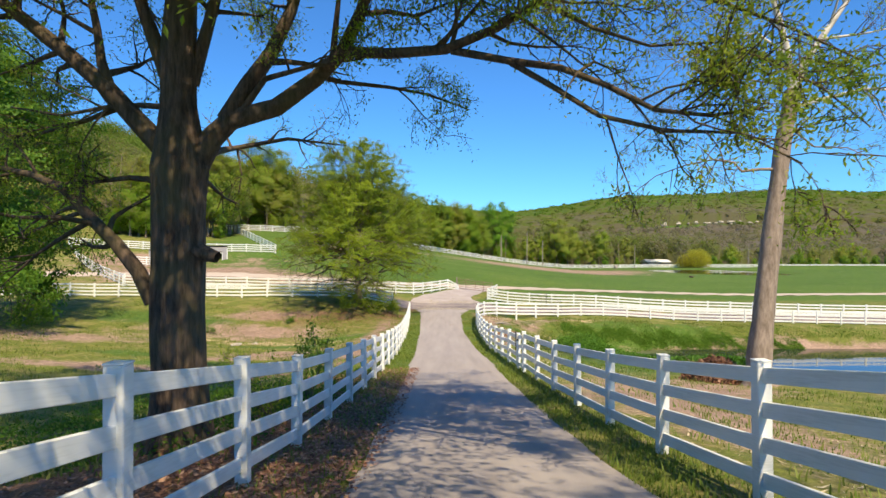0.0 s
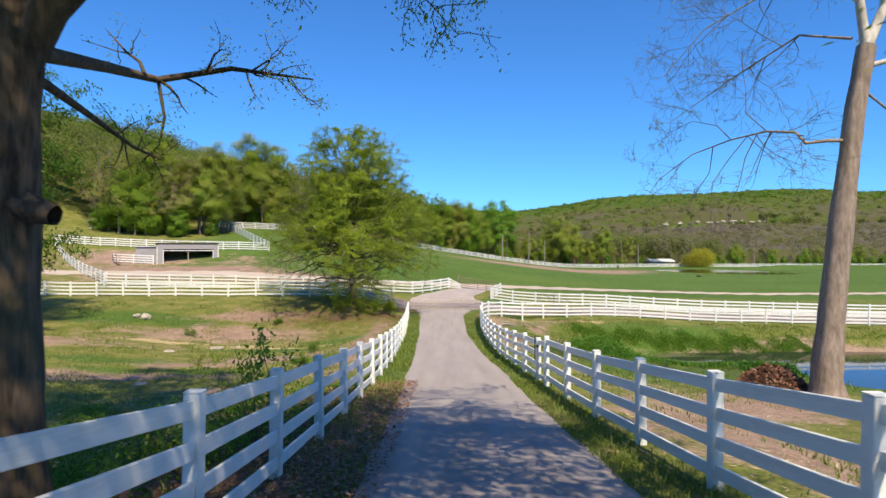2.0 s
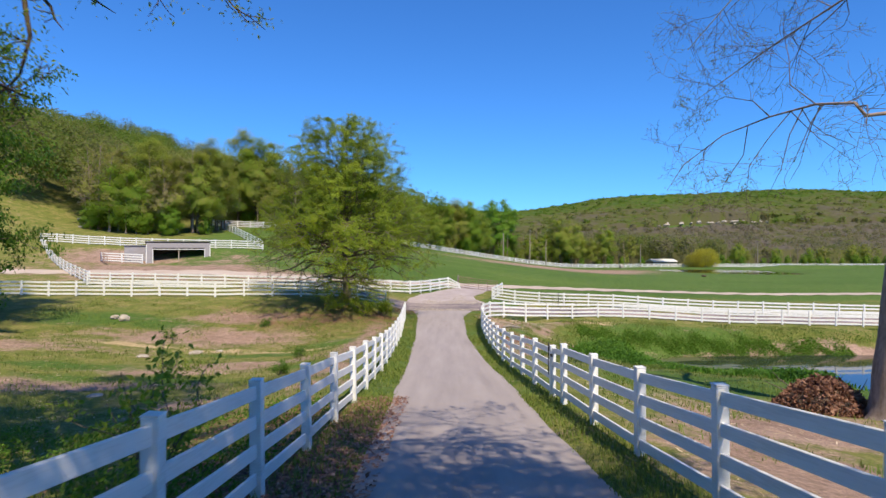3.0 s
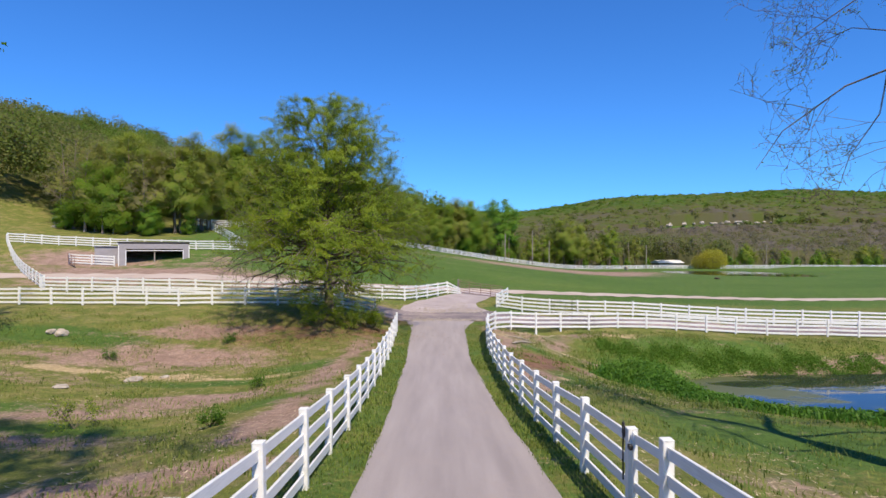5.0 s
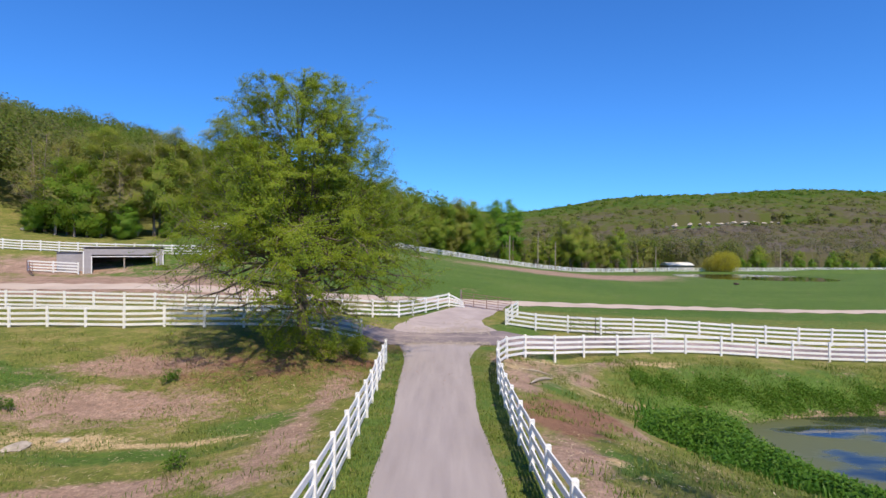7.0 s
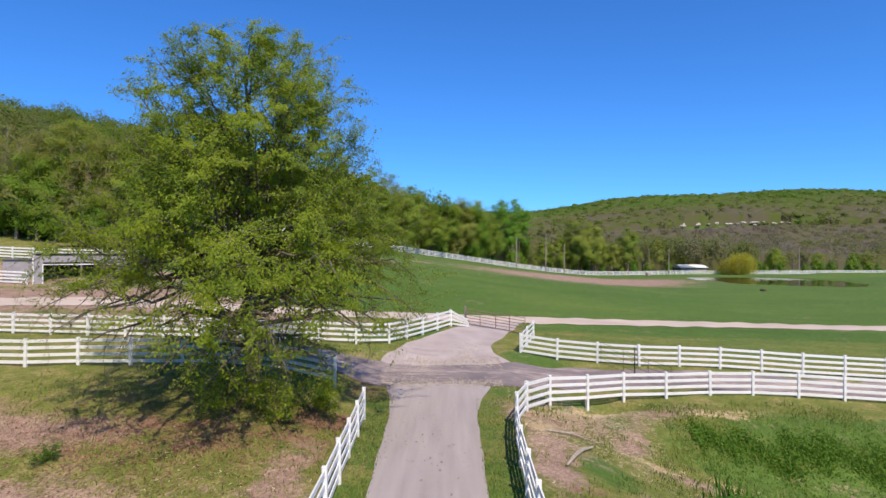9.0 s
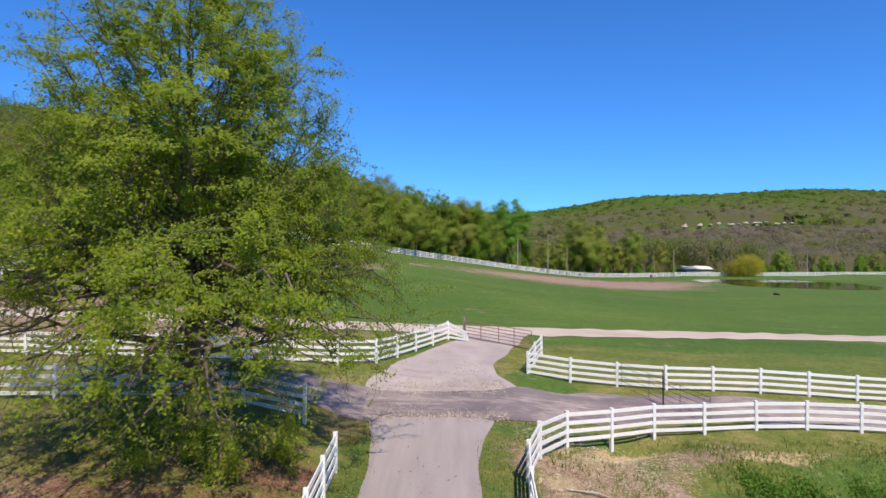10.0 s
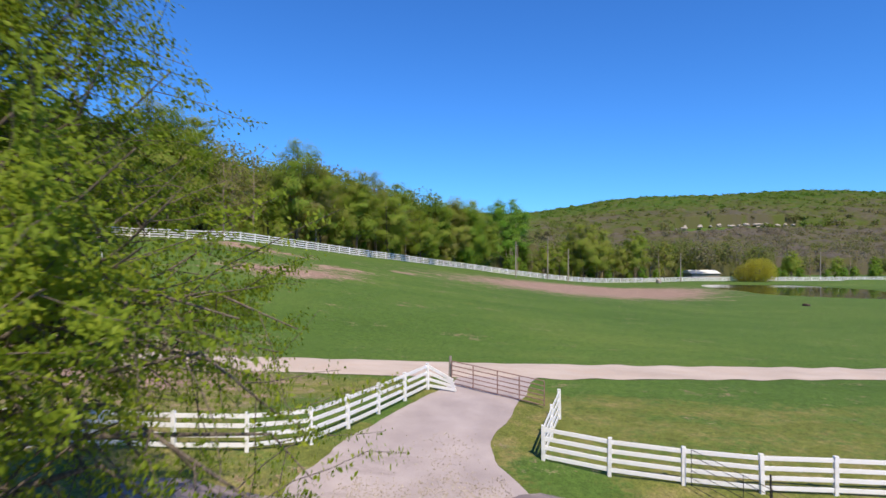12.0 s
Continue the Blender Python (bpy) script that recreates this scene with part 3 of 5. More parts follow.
fence([(-45.9, 86.0), (-40.5, 86.3)], "short white fence wing beside the shed", 2.3)


# ---- trees ----
def wander(rng, start, way, length, steps, bend, rise):
    """A crooked polyline that starts along way and turns up or down by rise."""
    pts = [np.array(start, float)]
    d = np.array(way, float)
    d /= np.linalg.norm(d)
    for _ in range(steps):
        d = d + rng.normal(size=3) * bend + np.array([0, 0, rise])
        d /= np.linalg.norm(d)
        pts.append(pts[-1] + d * length / steps)
    return np.array(pts)


def branch_out(rng, tubes, tips, pts, r0, r1, level, spec, mi=0):
    """Adds a limb and, along it, the limbs that leave it; the last level gives the twigs' points."""
    radii = np.linspace(r0, r1, len(pts))
    sides = (9, 7, 5, 4, 3)[min(level, 4)]
    tubes.append((pts, radii, sides, mi))
    if level >= len(spec):
        tips.append(pts)
        return
    count, ratio, bend, rise, spread = spec[level]
    seg = np.linalg.norm(np.diff(pts, axis=0), axis=1)
    total = seg.sum()
    for _ in range(max(1, int(rng.poisson(count * min(1.5, max(0.4, total / 3.0)))))):
        f = rng.uniform(0.25, 1.0) ** 0.8
        x = f * (len(pts) - 1)
        i = min(int(x), len(pts) - 2)
        p = pts[i] + (pts[i + 1] - pts[i]) * (x - i)
        d = pts[i + 1] - pts[i]
        d = d / (np.linalg.norm(d) + 1e-9)
        w = rng.normal(size=3)
        w -= d * w.dot(d)
        w /= np.linalg.norm(w) + 1e-9
        way = d * (1 - spread) + w * spread
        ln = total * ratio * rng.uniform(0.6, 1.2) * (1.15 - 0.5 * f)
        rr = (r0 + (r1 - r0) * f) * 0.55
        branch_out(rng, tubes, tips, wander(rng, p, way, ln, 4, bend, rise), max(rr, 0.006), 0.004, level + 1, spec, mi)


def twig_leaves(rng, tips, per, jitter):
    """Leaf points scattered along the twigs."""
    t = np.concatenate([p[rng.integers(1, len(p), per)] for p in tips])
    return t + rng.normal(size=t.shape) * jitter


def plant(name, label, at, tubes, leaves, size, bark, leaf, rng, aspect=0.5, droop=0.3, category="tree", group="", tint=None, out=None):
    """A tree from tubes and leaf points, both relative to its foot."""
    t = thing(name, label, category, at, group)
    part("trunk", tubes_mesh("trunk", tubes, bark), t)
    if len(leaves):
        v, f = leaf_arrays(leaves, size, rng, droop, aspect, out=out, follow=0.55 if out is None else 0.6)
        tn = rng.uniform(0, 1, len(leaves)) if tint is None else tint
        part("crown", np_mesh("crown", v, f, [leaf], {"tint": np.repeat(tn, 4)}), t)
    return t


def road_oak():
    """The big oak beside the road; its limbs by hand, twigs by chance."""
    rng = np.random.default_rng(3)
    foot = np.array([-3.95, 8.8, gz(-3.95, 8.8) - 0.1])
    tubes, tips, high = [], [], []
    k = 0.00842

    def spot(px, py, depth=8.8):
        return np.array([(px - 784) * k * depth / 8.8, depth, 2 - (py - 441) * k * depth / 8.8]) - foot

    trunk = [np.array([0, 0, 0.0]), np.array([0.02, 0, 0.25]), np.array([0.03, 0, 0.8]), spot(316, 540), spot(318, 400), spot(320, 290), spot(318, 200), spot(318, 100), spot(322, 0),
             np.array([-0.1, 0.2, 9.0]), np.array([0.1, 0.3, 11.4]), np.array([0.0, 0.2, 15.4])]
    tubes.append((*gnarled(trunk, [0.62, 0.47, 0.38, 0.36, 0.35, 0.38, 0.28, 0.25, 0.21, 0.16, 0.11, 0.03], 70, 1, 0.03), 24, 0))
    spec = [(5.0, 0.42, 0.16, 0.02, 0.62), (8.0, 0.42, 0.2, -0.02, 0.6), (10.0, 0.5, 0.22, -0.06, 0.6), (8.0, 0.6, 0.25, -0.08, 0.6)]
    limbs = [
        ([spot(345, 300), spot(375, 245), spot(410, 212), spot(490, 190), spot(560, 140), spot(605, 95, 8.4), spot(640, 20, 8.2), spot(665, -80, 8.0), spot(720, -200, 7.6)], 0.19, 0.05),
        ([spot(608, 92, 8.4), spot(690, 95, 7.8), spot(790, 88, 7.2), spot(880, 50, 6.8), spot(950, 5, 6.4), spot(1040, -60, 6.2)], 0.085, 0.025),
        ([spot(800, 90, 7.2), spot(900, 108, 6.6), spot(990, 120, 6.2), spot(1070, 150, 5.9), spot(1160, 195, 5.6), spot(1260, 205, 5.4), spot(1360, 190, 5.2)], 0.05, 0.012),
        ([spot(905, 112, 6.6), spot(980, 155, 6.3), spot(1060, 205, 6.0), spot(1180, 232, 5.6), spot(1310, 235, 5.4), spot(1420, 290, 5.2)], 0.038, 0.008),
        ([spot(1040, -60, 6.2), spot(1150, -20, 5.9), spot(1280, 5, 5.6), spot(1400, 50, 5.4), spot(1530, 110, 5.2)], 0.032, 0.008),
        ([spot(1280, 75, 5.6), spot(1370, 110, 5.4), spot(1460, 160, 5.2), spot(1540, 225, 5.1)], 0.018, 0.006),
        ([spot(960, 5, 6.4), spot(1050, 50, 6.1), spot(1150, 82, 5.9), spot(1280, 75, 5.6)], 0.03, 0.008),
        ([spot(400, 215), spot(440, 150), spot(480, 95), spot(515, 20), spot(545, -80), spot(570, -190)], 0.15, 0.05),
        ([spot(420, 210), spot(470, 140, 8.6), spot(560, 115, 8.4), spot(640, 105, 8.0)], 0.06, 0.015),
        ([spot(560, 135), spot(600, 145, 8.8), spot(690, 155, 9.4), spot(760, 168, 10), spot(830, 195, 10.5)], 0.045, 0.012),
                ([spot(290, 262), spot(245, 215), spot(190, 155), spot(120, 95), spot(50, 40), spot(-30, -20, 8.4), spot(-150, -90, 8.0)], 0.17, 0.06),
        ([spot(195, 155), spot(180, 110), spot(172, 50), spot(158, -20), spot(150, -130)], 0.085, 0.03),
        ([spot(300, 140), spot(270, 60), spot(245, -10), spot(225, -110), spot(200, -230)], 0.13, 0.04),
        ([spot(340, 150), spot(365, 60), spot(385, -10), spot(420, -120), spot(430, -260)], 0.11, 0.04),
        ([spot(272, 535), spot(245, 480), spot(205, 430), spot(155, 380), spot(120, 340), spot(60, 310, 9.2), spot(-40, 290, 9.6)], 0.13, 0.04),
        ([spot(280, 320), spot(230, 315), spot(170, 322, 9.0), spot(110, 325, 9.2), spot(30, 300, 9.4)], 0.05, 0.015),
        ([spot(290, 190), spot(250, 187), spot(190, 190), spot(110, 205, 9.2), spot(20, 190, 9.6)], 0.05, 0.015),
        ([spot(215, 190), spot(150, 215, 9.4), spot(80, 235, 10), spot(0, 250, 10.5)], 0.05, 0.01),
        ([spot(110, 90), spot(60, 110, 9.2), spot(-20, 140, 9.6)], 0.05, 0.01),
        ([spot(60, 45), spot(20, 10, 9.0), spot(-60, 0, 9.4)], 0.05, 0.01),
        ([spot(172, 60), spot(120, 30), spot(60, 0), spot(0, -30)], 0.04, 0.01),
        ([spot(150, 375), spot(100, 390, 9.2), spot(40, 420, 9.5)], 0.04, 0.01),
    ]
    for pts, a, b in limbs:
        branch_out(rng, tubes, tips, np.array(pts), a, b, 1, spec)
    tubes.append((np.array([spot(335, 438, 8.75), spot(362, 450, 8.7), spot(385, 456, 8.68)]), [0.15, 0.12, 0.085], 12, 0))
    light = [spec[0], (8.0, 0.17, 0.2, 0.04, 0.55), (7.0, 0.5, 0.25, 0.02, 0.6)]
    for pts, a, b in (([spot(352, 285, 9.0), spot(385, 268, 11), spot(420, 262, 12.9), spot(510, 246, 13.1), spot(560, 252, 13.2), spot(612, 258, 13.3)], 0.085, 0.012),
                      ([spot(420, 262, 12.9), spot(428, 310, 12.9), spot(422, 345, 12.8), spot(395, 370, 12.8)], 0.03, 0.008),
                      ([spot(352, 310, 9.0), spot(375, 330, 10.5), spot(400, 352, 12), spot(425, 362, 13)], 0.05, 0.01)):
        branch_out(rng, tubes, tips, np.array(pts), a, b, 1, light)
    def lofty(p, slope=0.35):
        return p[..., 2] + foot[2] - 2 > slope * (p[..., 1] + foot[1])

    low_tubes = len(tubes)
    # Limbs above the view, laid out for the shade they cast below.
    for h, ax, ln in ((7.2, -0.75, 10.0), (7.3, -1.0, 10.5), (7.4, -0.6, 9.5), (7.5, -1.25, 10.0), (7.6, -0.85, 10.0), (7.7, -0.45, 8.0), (7.8, -1.6, 8.0), (8.0, -0.7, 7.5), (8.2, -1.1, 8.0), (7.4, -0.9, 8.0),
                      (7.4, 1.5, 4.5), (7.9, 2.7, 6.0), (8.4, -2.0, 5.5), (8.2, 0.2, 4.0), (8.8, -0.9, 5.0), (9.2, 3.3, 6.0), (9.4, -1.4, 4.5), (9.9, 2.0, 4.5), (10.2, -2.4, 4.5),
                      (10.4, -0.3, 3.0), (10.6, 2.7, 5.0), (6.8, -2.6, 7.5), (7.4, 3.6, 6.5), (10.0, 2.4, 5.5), (9.4, 2.9, 6.0), (10.6, 3.4, 5.0), (8.6, 2.4, 6.5), (10.8, 2.2, 6.0), (11.2, 2.8, 6.0), (10.9, 1.8, 5.0), (11.3, 3.3, 6.0), (10.8, 1.3, 5.0), (11.2, 1.6, 5.5), (10.5, 1.0, 4.5), (7.2, -1.45, 10.0), (7.4, 0.1, 8.5), (7.6, -0.2, 9.0), (7.3, -0.05, 8.5), (7.5, -0.4, 9.0), (7.2, -0.3, 8.5),
                      (11.8, 1.7, 8.5), (12.2, 2.1, 9.0), (12.0, 2.5, 9.0), (12.4, 1.4, 8.0), (11.6, 2.3, 9.5), (12.2, 1.9, 9.5), (11.4, 2.7, 9.0)):
        way = np.array([math.cos(ax), math.sin(ax), 0.10 if h < 8.3 else 0.27])
        branch_out(rng, tubes, high, wander(rng, (0, 0.2, 1.24 * h - 0.6), way, ln, 7, 0.07, 0.01), 0.10, 0.02, 1, spec)
    tubes = tubes[:low_tubes] + [t for t in tubes[low_tubes:] if t[1][0] > 0.09 or lofty(np.array(t[0])).all()]
    high = [p for p in high if lofty(p).all()]
    # Twigs given extra leaves to thicken that shade; leaves out of view are larger.
    shady = [p for p in high if p[0][0] < 0.5 and p[0][1] > -1 or p[0][0] > 1 and -4 < p[0][1] < 2]
    leaves = np.concatenate([twig_leaves(rng, tips, 18, 0.09), twig_leaves(rng, high, 7, 0.16), twig_leaves(rng, shady, 4, 0.16)])
    tn = np.clip(0.45 + 0.25 * np.sin(leaves[:, 0] * 1.3) + rng.normal(size=len(leaves)) * 0.2, 0, 1)
    plant("oak_tree", "big spreading oak with dark bark and sparse spring leaves", tuple(foot), tubes, leaves, np.where(np.arange(len(leaves)) < 18 * len(tips), 0.056, np.where(lofty(leaves, 0.6), 0.17, 0.08)), [M_OAK], M_LEAF_OAK, rng, 0.36, 0.7, tint=tn)


def pond_sycamore():
    rng = np.random.default_rng(8)
    foot = np.array([12.0, 22.5, gz(12.0, 22.5) - 0.1])
    k = 22.5 / 1045

    def spot(px, py, depth=22.5):
        return np.array([(px - 784) * k * depth / 22.5, depth, 2 - (py - 441) * k * depth / 22.5]) - foot

    tubes, tips = [], []
    tubes.append((*gnarled([np.array([0, 0, 0.0]), np.array([0, 0, 0.3]), np.array([0, 0, 0.9]), spot(1350, 560), spot(1366, 400), spot(1384, 260), spot(1402, 160)],
                  [0.75, 0.52, 0.44, 0.38, 0.33, 0.29, 0.26], 40, 2, 0.025), 16, 0))
    spec = [(2.2, 0.45, 0.15, 0.0, 0.55), (9.0, 0.40, 0.2, 0.0, 0.6), (9.0, 0.5, 0.25, -0.02, 0.6), (7.0, 0.6, 0.25, -0.03, 0.6)]
    limbs = [([spot(1402, 165), spot(1390, 80), spot(1368, 0), spot(1350, -90), spot(1330, -180), spot(1320, -260)], 0.16, 0.03, 1),
             ([spot(1402, 165), spot(1425, 110), spot(1465, 50), spot(1500, 0), spot(1530, -90), spot(1545, -200)], 0.17, 0.03, 1),
             ([spot(1376, 300), spot(1345, 300), spot(1312, 304), spot(1298, 288), spot(1262, 283, 24), spot(1215, 292, 26), spot(1160, 312, 27.5), spot(1110, 350, 28.3), spot(1088, 385, 28.6)], 0.066, 0.006, 0),
             ([spot(1250, 284, 24.5), spot(1232, 320, 24.6), spot(1222, 365, 24.8), spot(1205, 400, 25.0)], 0.022, 0.005, 0),
             ([spot(1190, 300, 26.8), spot(1185, 340, 27.0), spot(1160, 378, 27.2), spot(1150, 410, 27.3)], 0.02, 0.005, 0),
             ([spot(1215, 292, 26), spot(1195, 270, 26.4), spot(1160, 262, 27), spot(1120, 280, 27.6)], 0.022, 0.005, 0),
             ([spot(1405, 190), spot(1470, 172), spot(1530, 158), spot(1600, 160), spot(1690, 150)], 0.09, 0.02, 1),
             ([spot(1395, 100), spot(1340, 60), spot(1270, 70, 25), spot(1180, 120, 28), spot(1120, 190, 29.5)], 0.06, 0.012, 1),
             ([spot(1360, -30), spot(1280, -40, 24), spot(1210, 10, 26), spot(1130, 80, 28.5)], 0.06, 0.012, 1),
             ([spot(1450, 70), spot(1530, 60), spot(1620, 40)], 0.06, 0.012, 1),
             ([spot(1390, 220), spot(1440, 260), spot(1500, 262), spot(1560, 290)], 0.045, 0.01, 0),
             ([spot(1380, 150), spot(1310, 140, 24), spot(1230, 190, 26.5), spot(1130, 260, 29)], 0.05, 0.01, 0)]
    for pts, a, b, mi in limbs:
        branch_out(rng, tubes, tips, np.array(pts), a, b, 1, spec, mi)
    for i, (p, r, s, mi) in enumerate(tubes):
        if r[0] < 0.03:
            tubes[i] = (p, r, s, 2)
    leaves = twig_leaves(rng, tips, 2, 0.06)
    plant("sycamore_tree", "tall pale-barked sycamore with nearly bare twigs beside the pond", tuple(foot), tubes, leaves, 0.06,
          [M_PALE, M_WHITEBARK, M_GREYBARK], M_LEAF_OAK, rng, 0.4, 0.6)


ROUND = ((0.0, 0.3), (0.12, 0.75), (0.3, 1.0), (0.5, 1.0), (0.7, 0.85), (0.85, 0.62), (0.95, 0.36), (1.0, 0.08))
COLUMN = ((0.0, 0.6), (0.1, 0.92), (0.5, 1.0), (0.8, 0.95), (0.93, 0.78), (1.0, 0.4))
SKIRT = ((0.0, 0.38), (0.08, 0.55), (0.16, 0.95), (0.25, 1.03), (0.38, 0.98), (0.47, 0.82), (0.58, 0.68), (0.7, 0.63), (0.8, 0.58), (0.88, 0.5), (0.95, 0.37), (1.0, 0.14))


def crown_tree(seed, height, radius, low, leaf_n, leaf_size, droop_low=True, limbs=46, trunk_r=0.3, twigs=5.0, form=ROUND, puff=0.0, even=0.3):
    """A leafy tree: leader, limbs that reach to the outline of the crown, twigs and leaf points."""
    rng = np.random.default_rng(seed)
    tubes, tips = [], []
    lead = wander(rng, (0, 0, 0), (0, 0, 1), height * 0.93, 10, 0.03, 0.05)
    tubes.append((lead, np.linspace(trunk_r, 0.03, len(lead)) * np.concatenate([[1.35], np.ones(len(lead) - 1)]), 9, 0))
    gs, rs = np.array(form).T
    for i in range(limbs):
        u = (i + rng.uniform(0, 1)) / limbs
        g = low + (1.0 - low) * (u if form is ROUND else (u / 0.55 * 0.62 if u < 0.55 else 0.62 + (u - 0.55) / 0.45 * 0.38))
        reach = radius * np.interp(g, gs, rs) * rng.uniform(1.06 - even, 1.06)
        up = (-0.15 + 1.3 * smooth(0.2, 0.85, g)) if droop_low else 0.3 + 0.8 * g
        tip_z = g * height
        z0 = np.clip(tip_z - reach * up, 0.1 * height, 0.9 * height)
        x = z0 / (height * 0.93) * 10
        j = min(int(x), 9)
        p = lead[j] + (lead[j + 1] - lead[j]) * (x - j)
        a = i * 2.4 + rng.uniform(-0.4, 0.4)
        tip = np.array([lead[j][0] + math.cos(a) * reach, lead[j][1] + math.sin(a) * reach, tip_z])
        q = np.linspace(0, 1, 7)[:, None]
        pts = p * (1 - q) + tip * q
        pts[:, 2] += np.sin(q[:, 0] * math.pi) * reach * (0.12 if g < 0.4 else -0.08)
        pts[1:-1] += rng.normal(size=(5, 3)) * reach * 0.03
        branch_out(rng, tubes, tips, pts, trunk_r * 0.34 * (1.1 - 0.8 * g), 0.012, 1, [(1, 0.4, 0.15, 0, 0.6), (twigs, 0.40, 0.18, -0.01, 0.62)])
        tips.append(pts[3:])
    pick = rng.integers(0, len(tips), leaf_n)
    q = rng.uniform(0.15, 1.0, leaf_n)
    leaves = np.empty((leaf_n, 3))
    arr = np.stack([t if len(t) == 5 else t[np.linspace(0, len(t) - 1, 5).round().astype(int)] for t in tips])
    i0 = np.minimum((q * 4).astype(int), 3)
    fr = (q * 4 - i0)[:, None]
    leaves = arr[pick, i0] * (1 - fr) + arr[pick, i0 + 1] * fr
    leaves += rng.normal(size=leaves.shape) * max(leaf_size, puff) * np.array([1.3, 1.3, 0.7])
    return rng, tubes, leaves, pick


def outward(leaves, height, lift=0.35):
    """The way out of a crown at every leaf."""
    o = leaves - np.array([0, 0, height * 0.42])
    o[:, 2] *= 0.6
    o /= np.linalg.norm(o, axis=1)[:, None] + 1e-9
    o[:, 2] += lift
    return o


def lane_pin_oak():
    x, y = -7.6, 53.6
    rng, tubes, leaves, pick = crown_tree(22, 15.0, 7.3, 0.06, 420000, 0.09, True, 150, 0.33, 9.0, SKIRT, even=0.14)
    lx, ly, lz = leaves.T
    clump = np.sin(1.9 * lx + 1.3 * np.sin(ly)) * np.sin(2.1 * ly + 0.8 * lz) + 0.8 * np.sin(4.4 * lz + 1.2 * np.sin(1.1 * lx + 0.9 * ly)) + 0.5 * np.sin(4.1 * lx + 3.7 * ly)
    keep = rng.uniform(0, 1, len(leaves)) < (0.28 + 0.64 * smooth(2.4, 4.6, lz + 0.15 * lx + 1.2 * smooth(3.0, 1.0, np.hypot(lx, ly)))) * np.clip(0.72 + 0.36 * clump, 0.12, 1.0) * (1 - 0.6 * smooth(-1.5, -4.0, lx) * smooth(5.2, 3.8, lz))
    leaves, pick, clump = leaves[keep], pick[keep], clump[keep]
    leaves[:, 2] = np.maximum(leaves[:, 2], 0.1)
    tn = np.clip(0.38 + 0.2 * np.sin(pick * 12.9898) + 0.14 * clump + rng.normal(size=len(leaves)) * 0.13, 0, 1)
    plant("pin_oak_tree", "full pin oak in fresh yellow-green leaf with drooping lower branches", (x, y, gz(x, y)), tubes, leaves, 0.098,
          [M_GREYBARK], M_LEAF_PIN, rng, 0.55, 0.35, tint=tn, out=outward(leaves, 15.9))


road_oak()
pond_sycamore()
lane_pin_oak()


def pasture_tree(x, y, height, radius, seed, label, leaf, leaf_n, size, low=0.08, form=ROUND):
    rng, tubes, leaves, pick = crown_tree(seed, height, radius, low, leaf_n, size, True, 50, 0.32, 6.0, form)
    leaves[:, 2] = np.maximum(leaves[:, 2], 0.3)
    tn = np.clip(0.5 + 0.3 * np.sin(pick * 7.31) + rng.normal(size=len(leaves)) * 0.15, 0, 1)
    plant("shade_tree", label, (x, y, gz(x, y)), tubes, leaves, size, [M_GREYBARK], leaf, rng, 0.55, 0.3, tint=tn, out=outward(leaves, height))


pasture_tree(-32.4, 40, 20.5, 8.3, 31, "dense dark green tree standing in the pasture", M_LEAF_DARK, 80000, 0.27, 0.04, COLUMN)
# Out-of-view tree, added to dapple the road with shade.
pasture_tree(8.0, -7.5, 17.5, 7.5, 36, "unseen leafy green oak behind the pond-side fence, added to shade the road", M_LEAF_OAK, 11000, 0.2, 0.36)
# Stands behind the start, never in view; here for its shade on the verge.
pasture_tree(-4.6, -5.5, 17.5, 9.0, 35, "unseen leafy green oak beside the road fence, added to shade the verge", M_LEAF_OAK, 13000, 0.22, 0.38)


pasture_tree(22.5, 241, 23.0, 8.0, 37, "tall bright green tree rising over the far wood's edge", M_LEAF_FRESH, 34000, 0.42, 0.1, COLUMN)


# ---- woods ----
def woods_variants():
    made = []
    for i, (h, r, n, s, low) in enumerate(((17, 5.5, 22000, 0.18, 0.34), (15, 5.0, 20000, 0.18, 0.24), (19, 5.2, 18000, 0.18, 0.4),
                                           (13, 4.6, 22000, 0.18, 0.08), (16, 4.2, 3500, 0.15, 0.35), (18, 6.2, 22000, 0.18, 0.28))):
        rng, tubes, leaves, pick = crown_tree(50 + i, h, r, low, n, s, False, 26, 0.22, puff=0.42 if i != 4 else 0.0)
        tubes = [t for t in tubes if t[1][0] > 0.02]
        tn = np.clip((0.42, 0.54, 0.6, 0.16, 0.85, 0.48)[i] + 0.15 * np.sin(pick * 7.31) + rng.normal(size=n) * 0.08, 0, 1)
        v, f = leaf_arrays(leaves, s * 1.3, rng, 0.2, 0.75, out=outward(leaves, h), follow=0.88)
        made.append((tubes_mesh("trunk", tubes, [M_GREYBARK if i not in (2, 4) else M_PALE]), np_mesh("crown", v, f, [M_LEAF_WOOD], {"tint": np.repeat(tn, 4)})))
    return made


WOODS = woods_variants()
wrng = random.Random(12)


def wood_tree(x, y, i, scale=1.0):
    if 190 < y < 238 and 0.074 * y < x < 0.122 * y and scale > 0.45:
        return
    label = ("mid-green woodland tree at the wood's edge", "olive-green woodland tree at the wood's edge", "tall yellow-green woodland tree at the wood's edge",
             "low bright green bushy tree at the wood's edge", "nearly bare grey-trunked woodland tree", "broad olive woodland tree at the wood's edge")[i]
    t = thing("woodland_tree", label, "tree", (x, y, gz(x, y) - 0.2), "trees at the wood's edge", turn=wrng.uniform(0, 360))
    t.scale = (scale, scale, scale * wrng.uniform(0.9, 1.1))
    part("trunk", WOODS[i][0], t)
    part("crown", WOODS[i][1], t)


